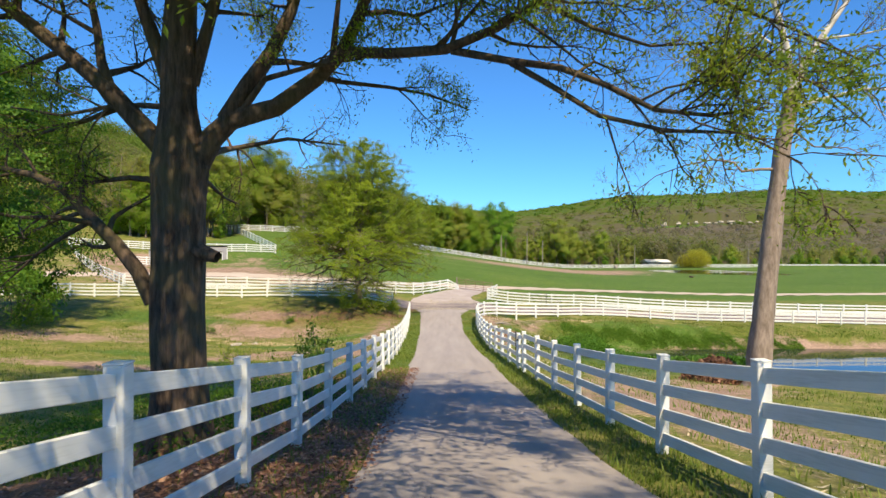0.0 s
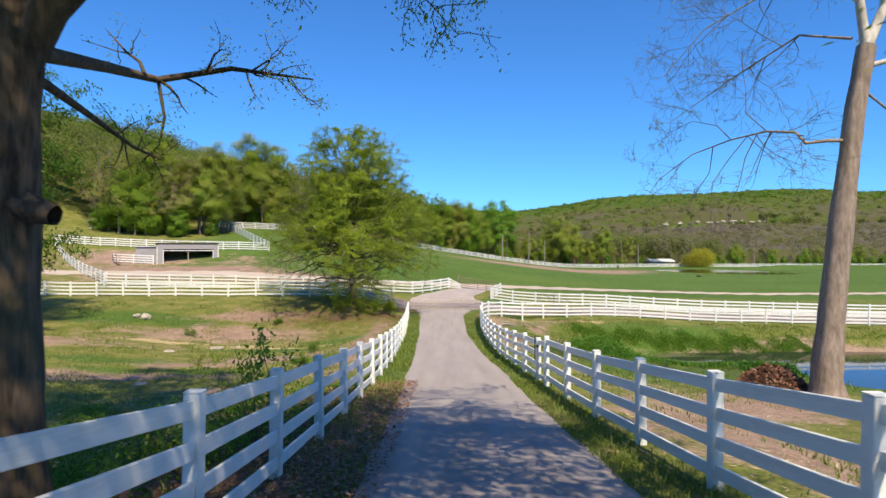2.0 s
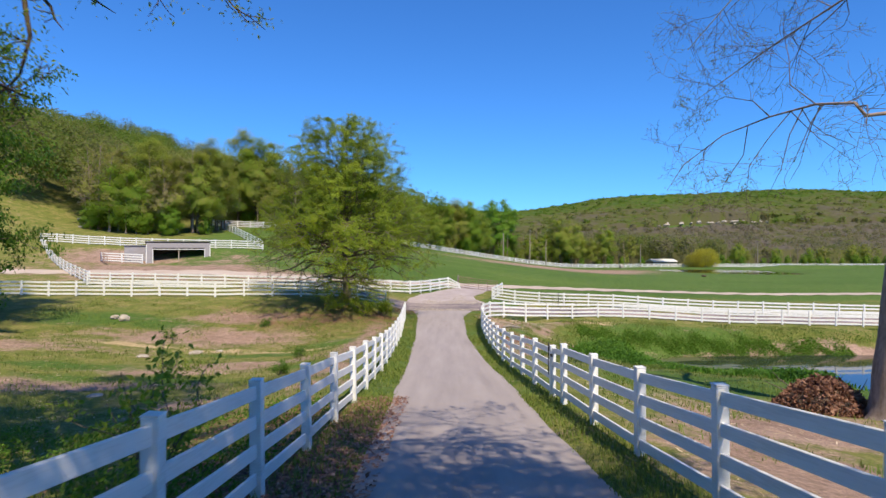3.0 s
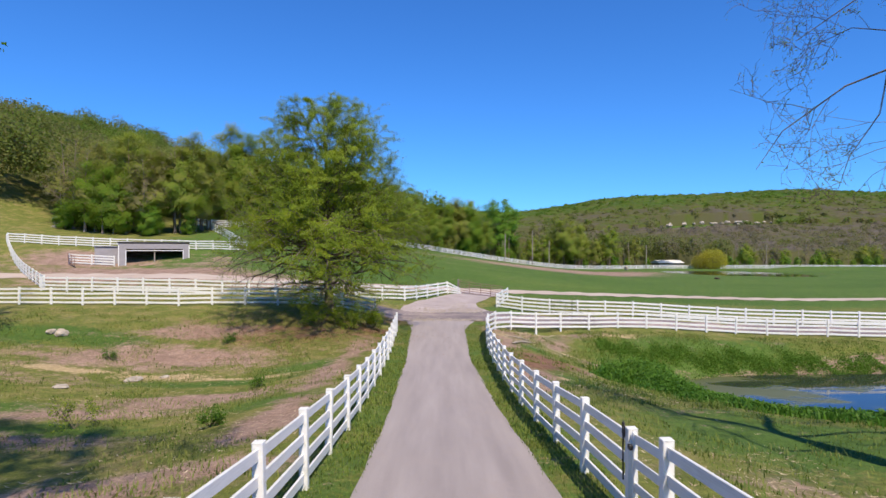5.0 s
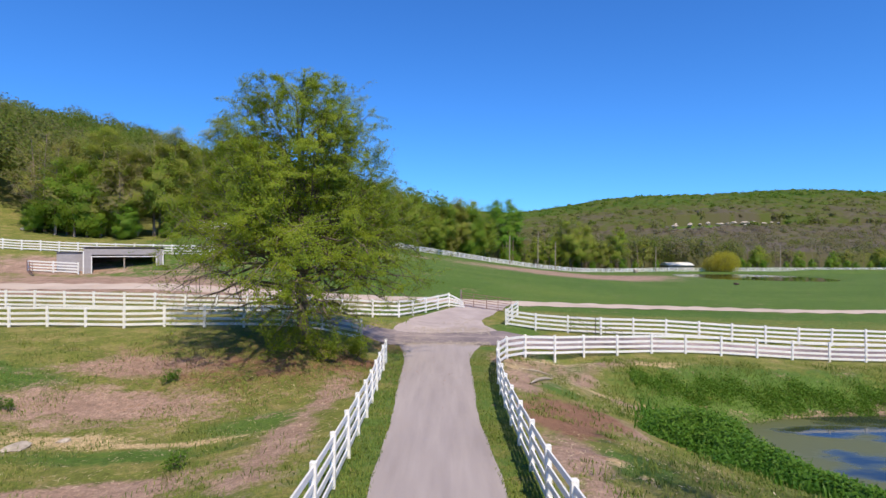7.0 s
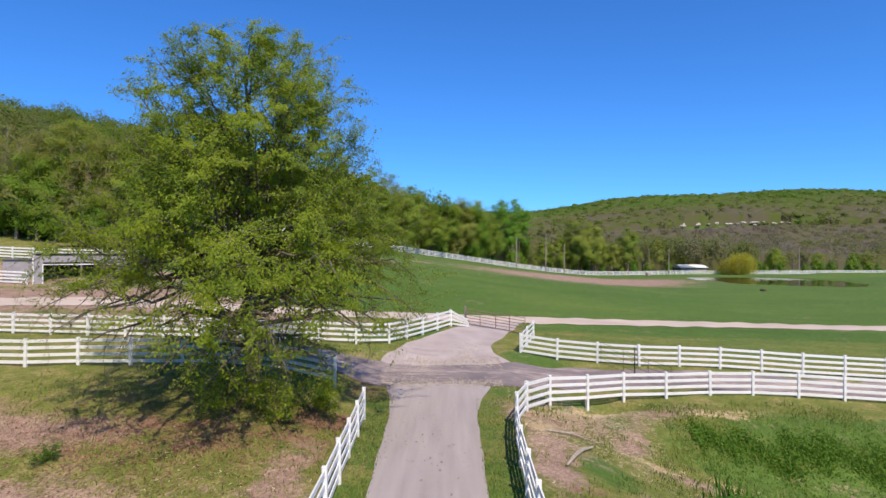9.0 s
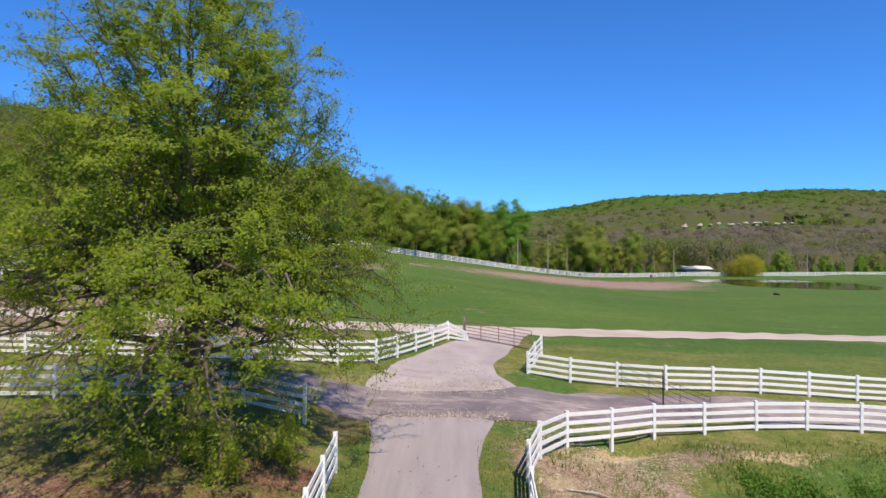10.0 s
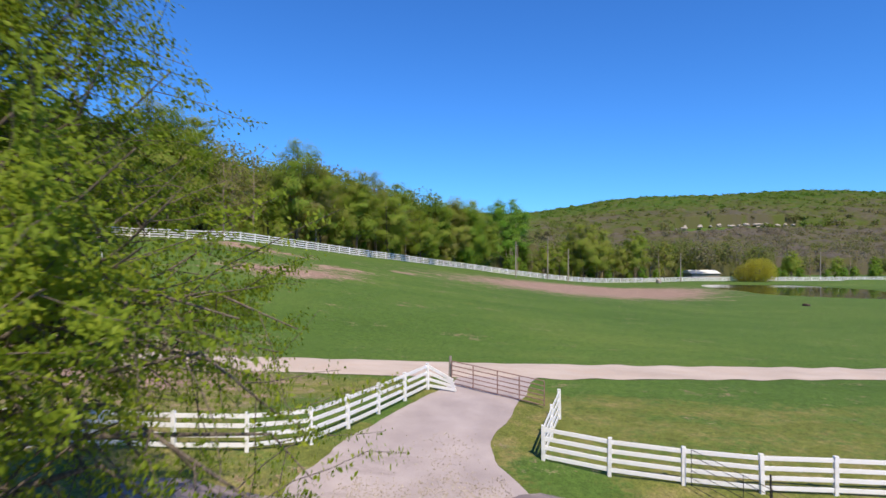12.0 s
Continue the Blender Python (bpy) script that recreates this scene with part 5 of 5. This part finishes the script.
def pond_reeds():
    rng = np.random.default_rng(92)
    n = 6000
    u = rng.uniform(0, 1, n)
    x = np.interp(u, [0, 0.3, 0.6, 1], [10.9, 11.3, 12.6, 16.0]) + rng.normal(size=n) * (0.5 + 0.5 * smooth(0, 0.3, u))
    y = np.interp(u, [0, 0.3, 0.6, 1], [49.6, 44.8, 38.2, 31.0]) + rng.normal(size=n) * 0.8
    ru = u
    mound = 0.5 + 0.5 * np.sin(x * 1.1) * np.sin(y * 0.9 + 1)
    k = 75000
    u, w = rng.uniform(0, 1, k), rng.uniform(-1, 1, k)
    cx = np.interp(u, [0, 0.3, 0.6, 1], [10.9, 11.3, 12.6, 16.0])
    cy = np.interp(u, [0, 0.3, 0.6, 1], [49.8, 44.8, 38.2, 31.0])
    lump = (0.75 + 0.35 * smooth(0.0, 0.2, u) * smooth(0.75, 0.45, u) + 0.07 * np.sin(u * 23 + w * 2) + 0.06 * np.sin(u * 57 + w * 5)) * (0.35 + 0.65 * smooth(0, 0.25, u)) * (1 - 0.55 * smooth(0.3, 0.6, u))
    wx, wy = cx - 0.2 + w * (2.1 + 0.35 * np.sin(u * 31)) * lump + rng.normal(size=k) * 0.2, cy + w * (0.6 + 1.2 * u) * lump + rng.normal(size=k) * 0.3
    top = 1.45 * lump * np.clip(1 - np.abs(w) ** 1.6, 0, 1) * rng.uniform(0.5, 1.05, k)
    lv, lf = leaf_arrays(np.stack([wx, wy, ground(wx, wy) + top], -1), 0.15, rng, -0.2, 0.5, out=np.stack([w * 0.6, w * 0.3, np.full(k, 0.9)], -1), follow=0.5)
    # Tint rises with height: the lit top and shaded foot are in the colour.
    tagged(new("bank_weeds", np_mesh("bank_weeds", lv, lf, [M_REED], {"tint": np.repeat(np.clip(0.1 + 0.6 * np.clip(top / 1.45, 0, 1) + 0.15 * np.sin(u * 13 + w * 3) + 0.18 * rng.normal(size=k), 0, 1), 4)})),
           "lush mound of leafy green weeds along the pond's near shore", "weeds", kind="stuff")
    blades("reeds", "dense green reeds and weeds along the pond's near shore", x, y, rng.uniform(0.3, 1.0, n) * (0.7 + 0.45 * mound) * (1 - 0.6 * smooth(0.3, 0.6, ru)), np.full(n, 0.04), M_REED, rng,
           np.clip(0.3 + 0.2 * rng.normal(size=n), 0, 1), 0.5)
    k = 30000
    u, w = rng.uniform(0, 1, k), rng.normal(size=k)
    wx = 11.0 + 22 * u
    wy = 54.6 - 0.3 * u + w * 0.6 + 0.4 * np.sin(u * 31) + 0.3 * np.sin(u * 73)
    top = 0.3 * (0.6 + 0.4 * np.sin(u * 47 + w) * np.sin(u * 19)) * np.exp(-w ** 2 / 2) * rng.uniform(0.2, 1.05, k)
    lv, lf = leaf_arrays(np.stack([wx, wy, ground(wx, wy) + top], -1), 0.12, rng, 0.0, 0.5)
    tagged(new("shore_weeds", np_mesh("shore_weeds", lv, lf, [M_REED], {"tint": np.repeat(np.clip(0.75 + 0.2 * rng.normal(size=k), 0, 1), 4)})),
           "bright green clumpy weeds along the pond's far shore", "weeds", kind="stuff")
    n = 9000
    a = rng.uniform(math.radians(60), math.radians(175), n)
    r = 1.1 + np.abs(rng.normal(size=n)) * 0.12
    x, y = POND[0] + POND[2] * r * np.cos(a), POND[1] + POND[3] * r * np.sin(a)
    blades("bank_grass", "bright green rough grass on the pond's far bank", x, y, rng.uniform(0.04, 0.16, n), np.full(n, 0.02), M_REED, rng, np.clip(0.5 + 0.3 * rng.normal(size=n), 0, 1), 0.8)


verge_grass()
pasture_grass()
pond_reeds()


def leaf_litter():
    rng = np.random.default_rng(93)
    xs = np.concatenate([rng.normal(-3.0, 0.9, 9000), rng.normal(-1.5, 0.4, 7000), rng.normal(-9.5, 3.6, 12000), rng.normal(-3.6, 0.9, 1600)])
    ys = np.concatenate([rng.uniform(1, 21, 9000), rng.uniform(4, 21, 7000), rng.normal(50.0, 2.4, 12000), rng.uniform(56, 60, 1600)])
    keep = ~((xs > -0.8) & (xs < 2.2) & (ys < 40))
    xs, ys = xs[keep], ys[keep]
    c = np.stack([xs, ys, ground(xs, ys) + 0.02 + 0.045 * (xs > -1.1) + rng.uniform(0, 0.03, len(xs))], -1)
    v, f = leaf_arrays(c, 0.075, rng, 0.1, 0.6, out=np.array([0.0, 0.0, 1.0]), follow=0.7)
    tagged(new("leaf_litter", np_mesh("leaf_litter", v, f, [M_LEAF_DRY], {"tint": np.repeat(rng.uniform(0, 1, len(xs)), 4)})),
           "dry brown fallen leaves under the trees", "leaves", kind="stuff")


leaf_litter()


def stone(x, y, size, seed, label, material=None, name="stone", sink=0.25):
    rng = np.random.default_rng(seed)
    bm = bmesh.new()
    bmesh.ops.create_icosphere(bm, subdivisions=2, radius=1.0)
    ph = rng.uniform(0, 6, 3)
    for v in bm.verts:
        k = 1 + 0.18 * math.sin(3 * v.co.x + ph[0]) + 0.15 * math.sin(4 * v.co.y + ph[1]) + rng.normal() * 0.07
        v.co = Vector((v.co.x * size[0] * k, v.co.y * size[1] * k, v.co.z * size[2] * k))
    ob = new(name, bm_mesh(name, bm, material or M_STONE))
    ob.matrix_basis = pose(x, y, gz(x, y) + size[2] * (1 - 2 * sink), 0, 0, rng.uniform(0, 180))
    return tagged(ob, label, "stone")


stone(-14.2, 40.7, (0.6, 0.32, 0.1), 1, "flat pale limestone slab lying in the pasture")
stone(-13.2, 41.5, (0.28, 0.2, 0.07), 2, "small pale limestone slab lying in the pasture")
stone(-16.0, 38.2, (0.4, 0.3, 0.08), 3, "worn pale limestone slab lying in the grass")
stone(-22.3, 48, (0.36, 0.33, 0.28), 4, "white rounded boulder in green grass")
stone(-23.2, 48.4, (0.3, 0.25, 0.2), 5, "small white boulder in green grass")
stone(-12.1, 27.2, (0.25, 0.2, 0.08), 6, "small pale flat stone in the pasture")
# Stone shapes stand in for an unidentified pale thing and a dark log-like one.
stone(62.7, 214, (0.8, 0.7, 0.9), 7, "small pale lump standing in for an unidentified thing in the bare field patch")
stone(58, 138, (0.9, 0.4, 0.25), 8, "dark log-like lump lying in the field", M_INSIDE)
for i, (x, y, s) in enumerate(((-63, 110, 0.6), (-65, 113, 0.8), (-61.5, 107, 0.5), (-66, 116, 0.7))):
    stone(x, y, (s, s * 0.7, s * 0.45), 20 + i, "pale rock outcrop on the grassy hillside")
brng = random.Random(41)
for i in range(20):
    stone(175 + i * 6.2 + brng.uniform(-3, 3), 539 + brng.uniform(-3, 5), (brng.uniform(1.2, 4.2), 1.8, brng.uniform(0.6, 1.5)), 40 + i, "pale limestone bluff between the hillside trees", name="rock_bluff", sink=-0.45)


def log(name, label, pts, radii):
    pts = np.array(pts, float)
    base = pts[0].copy()
    base[2] = gz(base[0], base[1])
    z = ground(pts[:, 0], pts[:, 1])
    rel = np.stack([pts[:, 0] - base[0], pts[:, 1] - base[1], z + pts[:, 2] - base[2]], -1)
    t = thing(name, label, "log", tuple(base))
    part("bole", tubes_mesh("bole", [(*gnarled(rel, radii, 14, 5, 0.08), 9, 0)], [M_LOG]), t)
    return t


log("fallen_log", "bleached fallen log on the eroded bank", [(4.2, 48.0, 0.06), (4.7, 49.2, 0.12), (5.2, 50.3, 0.08), (5.8, 51.2, 0.10)], [0.035, 0.075, 0.08, 0.04])
log("fallen_branch", "thin pale dead branch lying on the bank", [(4.2, 52.2, 0.05), (5.2, 52.3, 0.12), (6.1, 52.0, 0.05)], [0.03, 0.04, 0.02])


def brush_pile():
    rng = np.random.default_rng(95)
    x, y = 10.9, 23.6
    t = thing("brush_pile", "heap of dry brown leaves and sticks by the sycamore", "brush pile", (x, y, gz(x, y)))
    n = 5200
    r, a = np.sqrt(rng.uniform(0, 1, n)), rng.uniform(0, 6.283, n)
    h = 0.95 * (1 - r ** 2) * rng.uniform(0.75, 1.05, n)
    c = np.stack([r * 1.35 * np.cos(a), r * 1.0 * np.sin(a), h], -1)
    v, f = leaf_arrays(c, 0.15, rng, 0.2, 0.55)
    part("leaves", np_mesh("leaves", v, f, [M_LEAF_DRY], {"tint": np.repeat(rng.uniform(0, 1, n), 4)}), t)
    for i in range(26):
        a0 = rng.uniform(0, 6.283)
        p = np.array([math.cos(a0) * 0.7, math.sin(a0) * 0.5, 0.35])
        part("stick", tubes_mesh("stick", [(wander(rng, p, rng.normal(size=3) * [1, 1, 0.4] + [0, 0, 0.3], rng.uniform(0.5, 1.1), 4, 0.15, 0), [0.022, 0.02, 0.016, 0.012, 0.006], 5, 0)], [M_GREYBARK]), t)
    bm = bmesh.new()
    bmesh.ops.create_icosphere(bm, subdivisions=2, radius=1.0)
    bmesh.ops.scale(bm, vec=(1.25, 0.9, 0.8), verts=bm.verts)
    part("heap", bm_mesh("heap", bm, M_INSIDE, True), t, "dark packed core of the heap")


brush_pile()


def shrub(x, y, size, seed, label, leaf, n=900, ls=0.07, spread=0.7):
    rng = np.random.default_rng(seed)
    tubes, tips = [], []
    for _ in range(7):
        a = rng.uniform(0, 6.283)
        pts = wander(rng, (0, 0, 0), (math.cos(a) * spread, math.sin(a) * spread, 1.0), size * rng.uniform(0.7, 1.2), 4, 0.15, 0)
        branch_out(rng, tubes, tips, pts, 0.012, 0.004, 1, [(1, 0.4, 0.2, 0, 0.6), (6, 0.5, 0.2, 0, 0.6)])
    leaves = twig_leaves(rng, tips, max(2, n // max(1, len(tips))), ls)
    plant("shrub", label, (x, y, gz(x, y)), tubes, leaves, ls, [M_GREYBARK], leaf, rng, 0.5, 0.2, category="shrub")


shrub(-11.3, 31.5, 1.0, 1, "low leafy sapling in the pasture", M_LEAF_OAK, 700, 0.08)
shrub(-12.5, 48.0, 0.55, 2, "small bright green weed clump under the pin oak", M_LEAF_DARK, 900, 0.07)
shrub(-6.5, 30.0, 0.5, 3, "small bright green weed clump in the pasture", M_LEAF_DARK, 900, 0.07)
shrub(-17.5, 44.5, 0.5, 4, "small green weed clump in the pasture", M_LEAF_DARK, 700, 0.07)
shrub(-7.5, 38.0, 0.45, 5, "small green weed clump in the pasture", M_LEAF_DARK, 700, 0.07)
shrub(-2.85, 12.5, 1.4, 6, "thin leafy sapling standing behind the road fence", M_LEAF_OAK, 650, 0.08, 0.18)
shrub(-3.1, 10.6, 0.75, 7, "small leafy sapling standing behind the road fence", M_LEAF_OAK, 420, 0.07, 0.35)


def shade_weeds():
    """Low leafy weeds in the oak's shade."""
    rng = np.random.default_rng(98)
    cx, cy = rng.uniform(-10, -2.6, 260), rng.uniform(8, 20, 260)
    keep = np.sin(cx * 1.1 + 1) * np.sin(cy * 0.8) > -0.5
    cx, cy = cx[keep], cy[keep]
    x = np.repeat(cx, 90) + rng.normal(size=len(cx) * 90) * 0.26
    y = np.repeat(cy, 90) + rng.normal(size=len(cx) * 90) * 0.26
    h = np.repeat(rng.uniform(0.08, 0.4, len(cx)), 90) * rng.uniform(0.1, 1.1, len(x))
    ok = x < -2.25
    x, y, h = x[ok], y[ok], h[ok]
    v, f = leaf_arrays(np.stack([x, y, ground(x, y) + h], -1), 0.075, rng, 0.2, 0.5)
    tagged(new("shade_weeds", np_mesh("shade_weeds", v, f, [M_LEAF_DARK], {"tint": np.repeat(rng.uniform(0, 1, len(x)), 4)})),
           "low green leafy weeds growing in the oak's shade", "weeds", kind="stuff")


shade_weeds()
for i, (x, y, s) in enumerate(((-4.6, 52.6, 1.2), (-5.9, 51.4, 1.2), (-7.6, 51.4, 1.4), (-6.6, 53.0, 1.7), (-8.6, 52.4, 1.5), (-5.2, 53.6, 1.5))):
    shrub(x, y, s, 60 + i, "leafy yellow-green undergrowth bush at the pin oak's foot", M_LEAF_PIN, 1300, 0.10, 1.1)


# ---- gate corner, poles, far barns ----
def slumped_panel():
    a, b = (0.65, 75.35), (1.6, 76.0)
    base = (*a, gz(*a))
    t = thing("broken_fence", "white fence rails slumped to the ground beside the gate", "fence", base)
    for i in range(4):
        p, q = Vector((0, 0, 1.15 - 0.32 * i)), Vector((1.25 + 0.05 * i, -0.55, 0.55 - 0.16 * i))
        d = q - p
        turn = d.to_track_quat("X", "Z").to_matrix().to_4x4()
        part("rail", RAIL, t, at=Matrix.Translation((p + q) / 2) @ turn @ Matrix.Diagonal((d.length, 1, 1, 1)))


slumped_panel()


def utility_pole(x, y, h):
    t = thing("utility_pole", "weathered wooden utility pole by the field fence", "pole", (x, y, gz(x, y)), "utility poles")
    part("shaft", tubes_mesh("shaft", [([(0, 0, -0.5), (0, 0, h * 0.5), (0.05, 0, h)], [0.16, 0.14, 0.11], 8, 0)], [M_POLE]), t)


for x, y, h in ((17.5, 178, 8.0), (33, 196, 8.5), (28, 197, 11), (72, 222, 8.5), (120, 232, 9)):
    utility_pole(x, y, h)


def far_barn(x, y, length, turn):
    t = thing("barn", "low distant barn with a white metal roof", "barn", (x, y, gz(x, y)), turn=turn)
    part("wall", box_mesh("wall", (length, 8, 1.6), (0, 0, 0.8), M_POLE, 0.02), t)
    bm = bmesh.new()
    vs = [bm.verts.new(c) for c in ((-length / 2 - 0.4, -4.5, 1.7), (length / 2 + 0.4, -4.5, 1.7), (length / 2 + 0.4, 0, 2.8), (-length / 2 - 0.4, 0, 2.8), (length / 2 + 0.4, 4.5, 1.7), (-length / 2 - 0.4, 4.5, 1.7))]
    bm.faces.new((vs[0], vs[1], vs[2], vs[3]))
    bm.faces.new((vs[3], vs[2], vs[4], vs[5]))
    bm.faces.new((vs[0], vs[3], vs[5]))
    bm.faces.new((vs[1], vs[4], vs[2]))
    part("roof", bm_mesh("roof", bm, M_WHITE), t, "white metal roof")


far_barn(90, 250, 9.5, 2)


def walk_gate():
    """The narrow gate in the road fence, with its latch and chain."""
    a, b = (2.75, 20.17), (2.722, 21.23)
    za, zb = gz(*a) + 1.24, gz(*b) + 1.24
    t = thing("walk_gate", "narrow white rail gate in the road fence, chained shut", "gate", (*a, za - 1.24))
    org = Vector((*a, za - 1.24))
    for k, (x, y, z) in enumerate(((*a, za), (*b, zb))):
        part("stile", box_mesh("stile", (0.05, 0.06, 1.2), (0, 0, -0.6), M_WHITE, 0.005), t, at=Matrix.Translation(Vector((x, y + (0.06 if k == 0 else -0.06), z)) - org))
    p, q = Vector((*a, za)) - org, Vector((*b, zb)) - org
    d = q - p
    turn = d.to_track_quat("X", "Z").to_matrix().to_4x4()
    for k in range(4):
        part("rail", RAIL, t, at=Matrix.Translation((p + q) / 2 + Vector((0, 0, -0.09 - 0.325 * k))) @ turn @ Matrix.Diagonal((d.length - 0.14, 0.6, 0.85, 1)))
    loop = [(-0.09 + 0.0 * i, 0.14 + 0.05 * math.cos(i * 0.7), -0.02 - 0.11 * math.sin(i * 0.7)) for i in range(10)]
    part("chain", tubes_mesh("chain", [(loop, [0.013] * 10, 5, 0), ([(-0.09, 0.16, -0.12), (-0.095, 0.15, -0.4), (-0.09, 0.16, -0.72)], [0.013] * 3, 5, 0)], [M_BLACK]), t, "black hanging chain",
         at=Matrix.Translation(q))
    part("latch", box_mesh("latch", (0.05, 0.09, 0.07), (-0.06, -0.06, -0.2), M_BLACK, 0.008), t, "black gate latch", at=Matrix.Translation(q))


walk_gate()


def straw_litter():
    """Straw, twigs and dead stems over the pasture and the bank."""
    rng = np.random.default_rng(97)
    x = np.concatenate([rng.uniform(-30, -3, 11000), rng.uniform(3.6, 9, 2600), rng.uniform(3.4, 12, 4600), rng.normal(6.0, 1.9, 9000)])
    y = np.concatenate([rng.uniform(8, 55, 11000), rng.uniform(4, 40, 2600), rng.uniform(46, 59, 4600), rng.normal(55.0, 2.0, 9000)])
    keep = (np.sin(x * 0.55 + 1.3) * np.sin(y * 0.42 + x * 0.15) > -0.15) & (np.abs(x) > 3.2)
    x, y = x[keep], y[keep]
    c = np.stack([x, y, ground(x, y) + 0.015], -1)
    v, f = leaf_arrays(c, 0.2, rng, 0.0, 0.13, out=np.array([0.0, 0.0, 1.0]), follow=0.85)
    tagged(new("straw_litter", np_mesh("straw_litter", v, f, [M_STRAW], {"tint": np.repeat(rng.uniform(0, 1, len(x)), 4)})), "pale straw and dead stems strewn over the pasture", "straw", kind="stuff")


straw_litter()


def gravel_crumbs():
    """Loose pale stones along the broken edges of the crossing and the apron."""
    rng = np.random.default_rng(99)
    n = 2600
    x = np.concatenate([rng.uniform(-3.0, 3.2, 1000), rng.uniform(-1.5, 3.6, 900), rng.normal(-1.6, 0.6, 400), rng.normal(1.6, 0.7, 300)])
    y = np.concatenate([rng.normal(59.5, 0.4, 1000), rng.normal(63.8, 0.7, 900), rng.uniform(60, 65, 400), rng.uniform(64, 69, 300)])
    r = rng.uniform(0.012, 0.045, n)
    c = np.stack([x, y, ground(x, y) + 0.06], -1)
    d = np.array([(1, 0, 0), (0, 1, 0), (-1, 0, 0), (0, -1, 0), (0, 0, 0.8), (0, 0, -0.8)], float)
    v = c[:, None, :] + (d[None] + rng.normal(size=(n, 6, 3)) * 0.2) * r[:, None, None]
    tri = np.array([(0, 1, 4), (1, 2, 4), (2, 3, 4), (3, 0, 4), (1, 0, 5), (2, 1, 5), (3, 2, 5), (0, 3, 5)])
    f = (np.arange(n)[:, None, None] * 6 + tri[None]).reshape(-1, 3)
    tagged(new("gravel_crumbs", np_mesh("gravel_crumbs", v.reshape(-1, 3), f, [M_STONE])), "loose pale gravel along the broken asphalt edges", "gravel", kind="stuff")


gravel_crumbs()
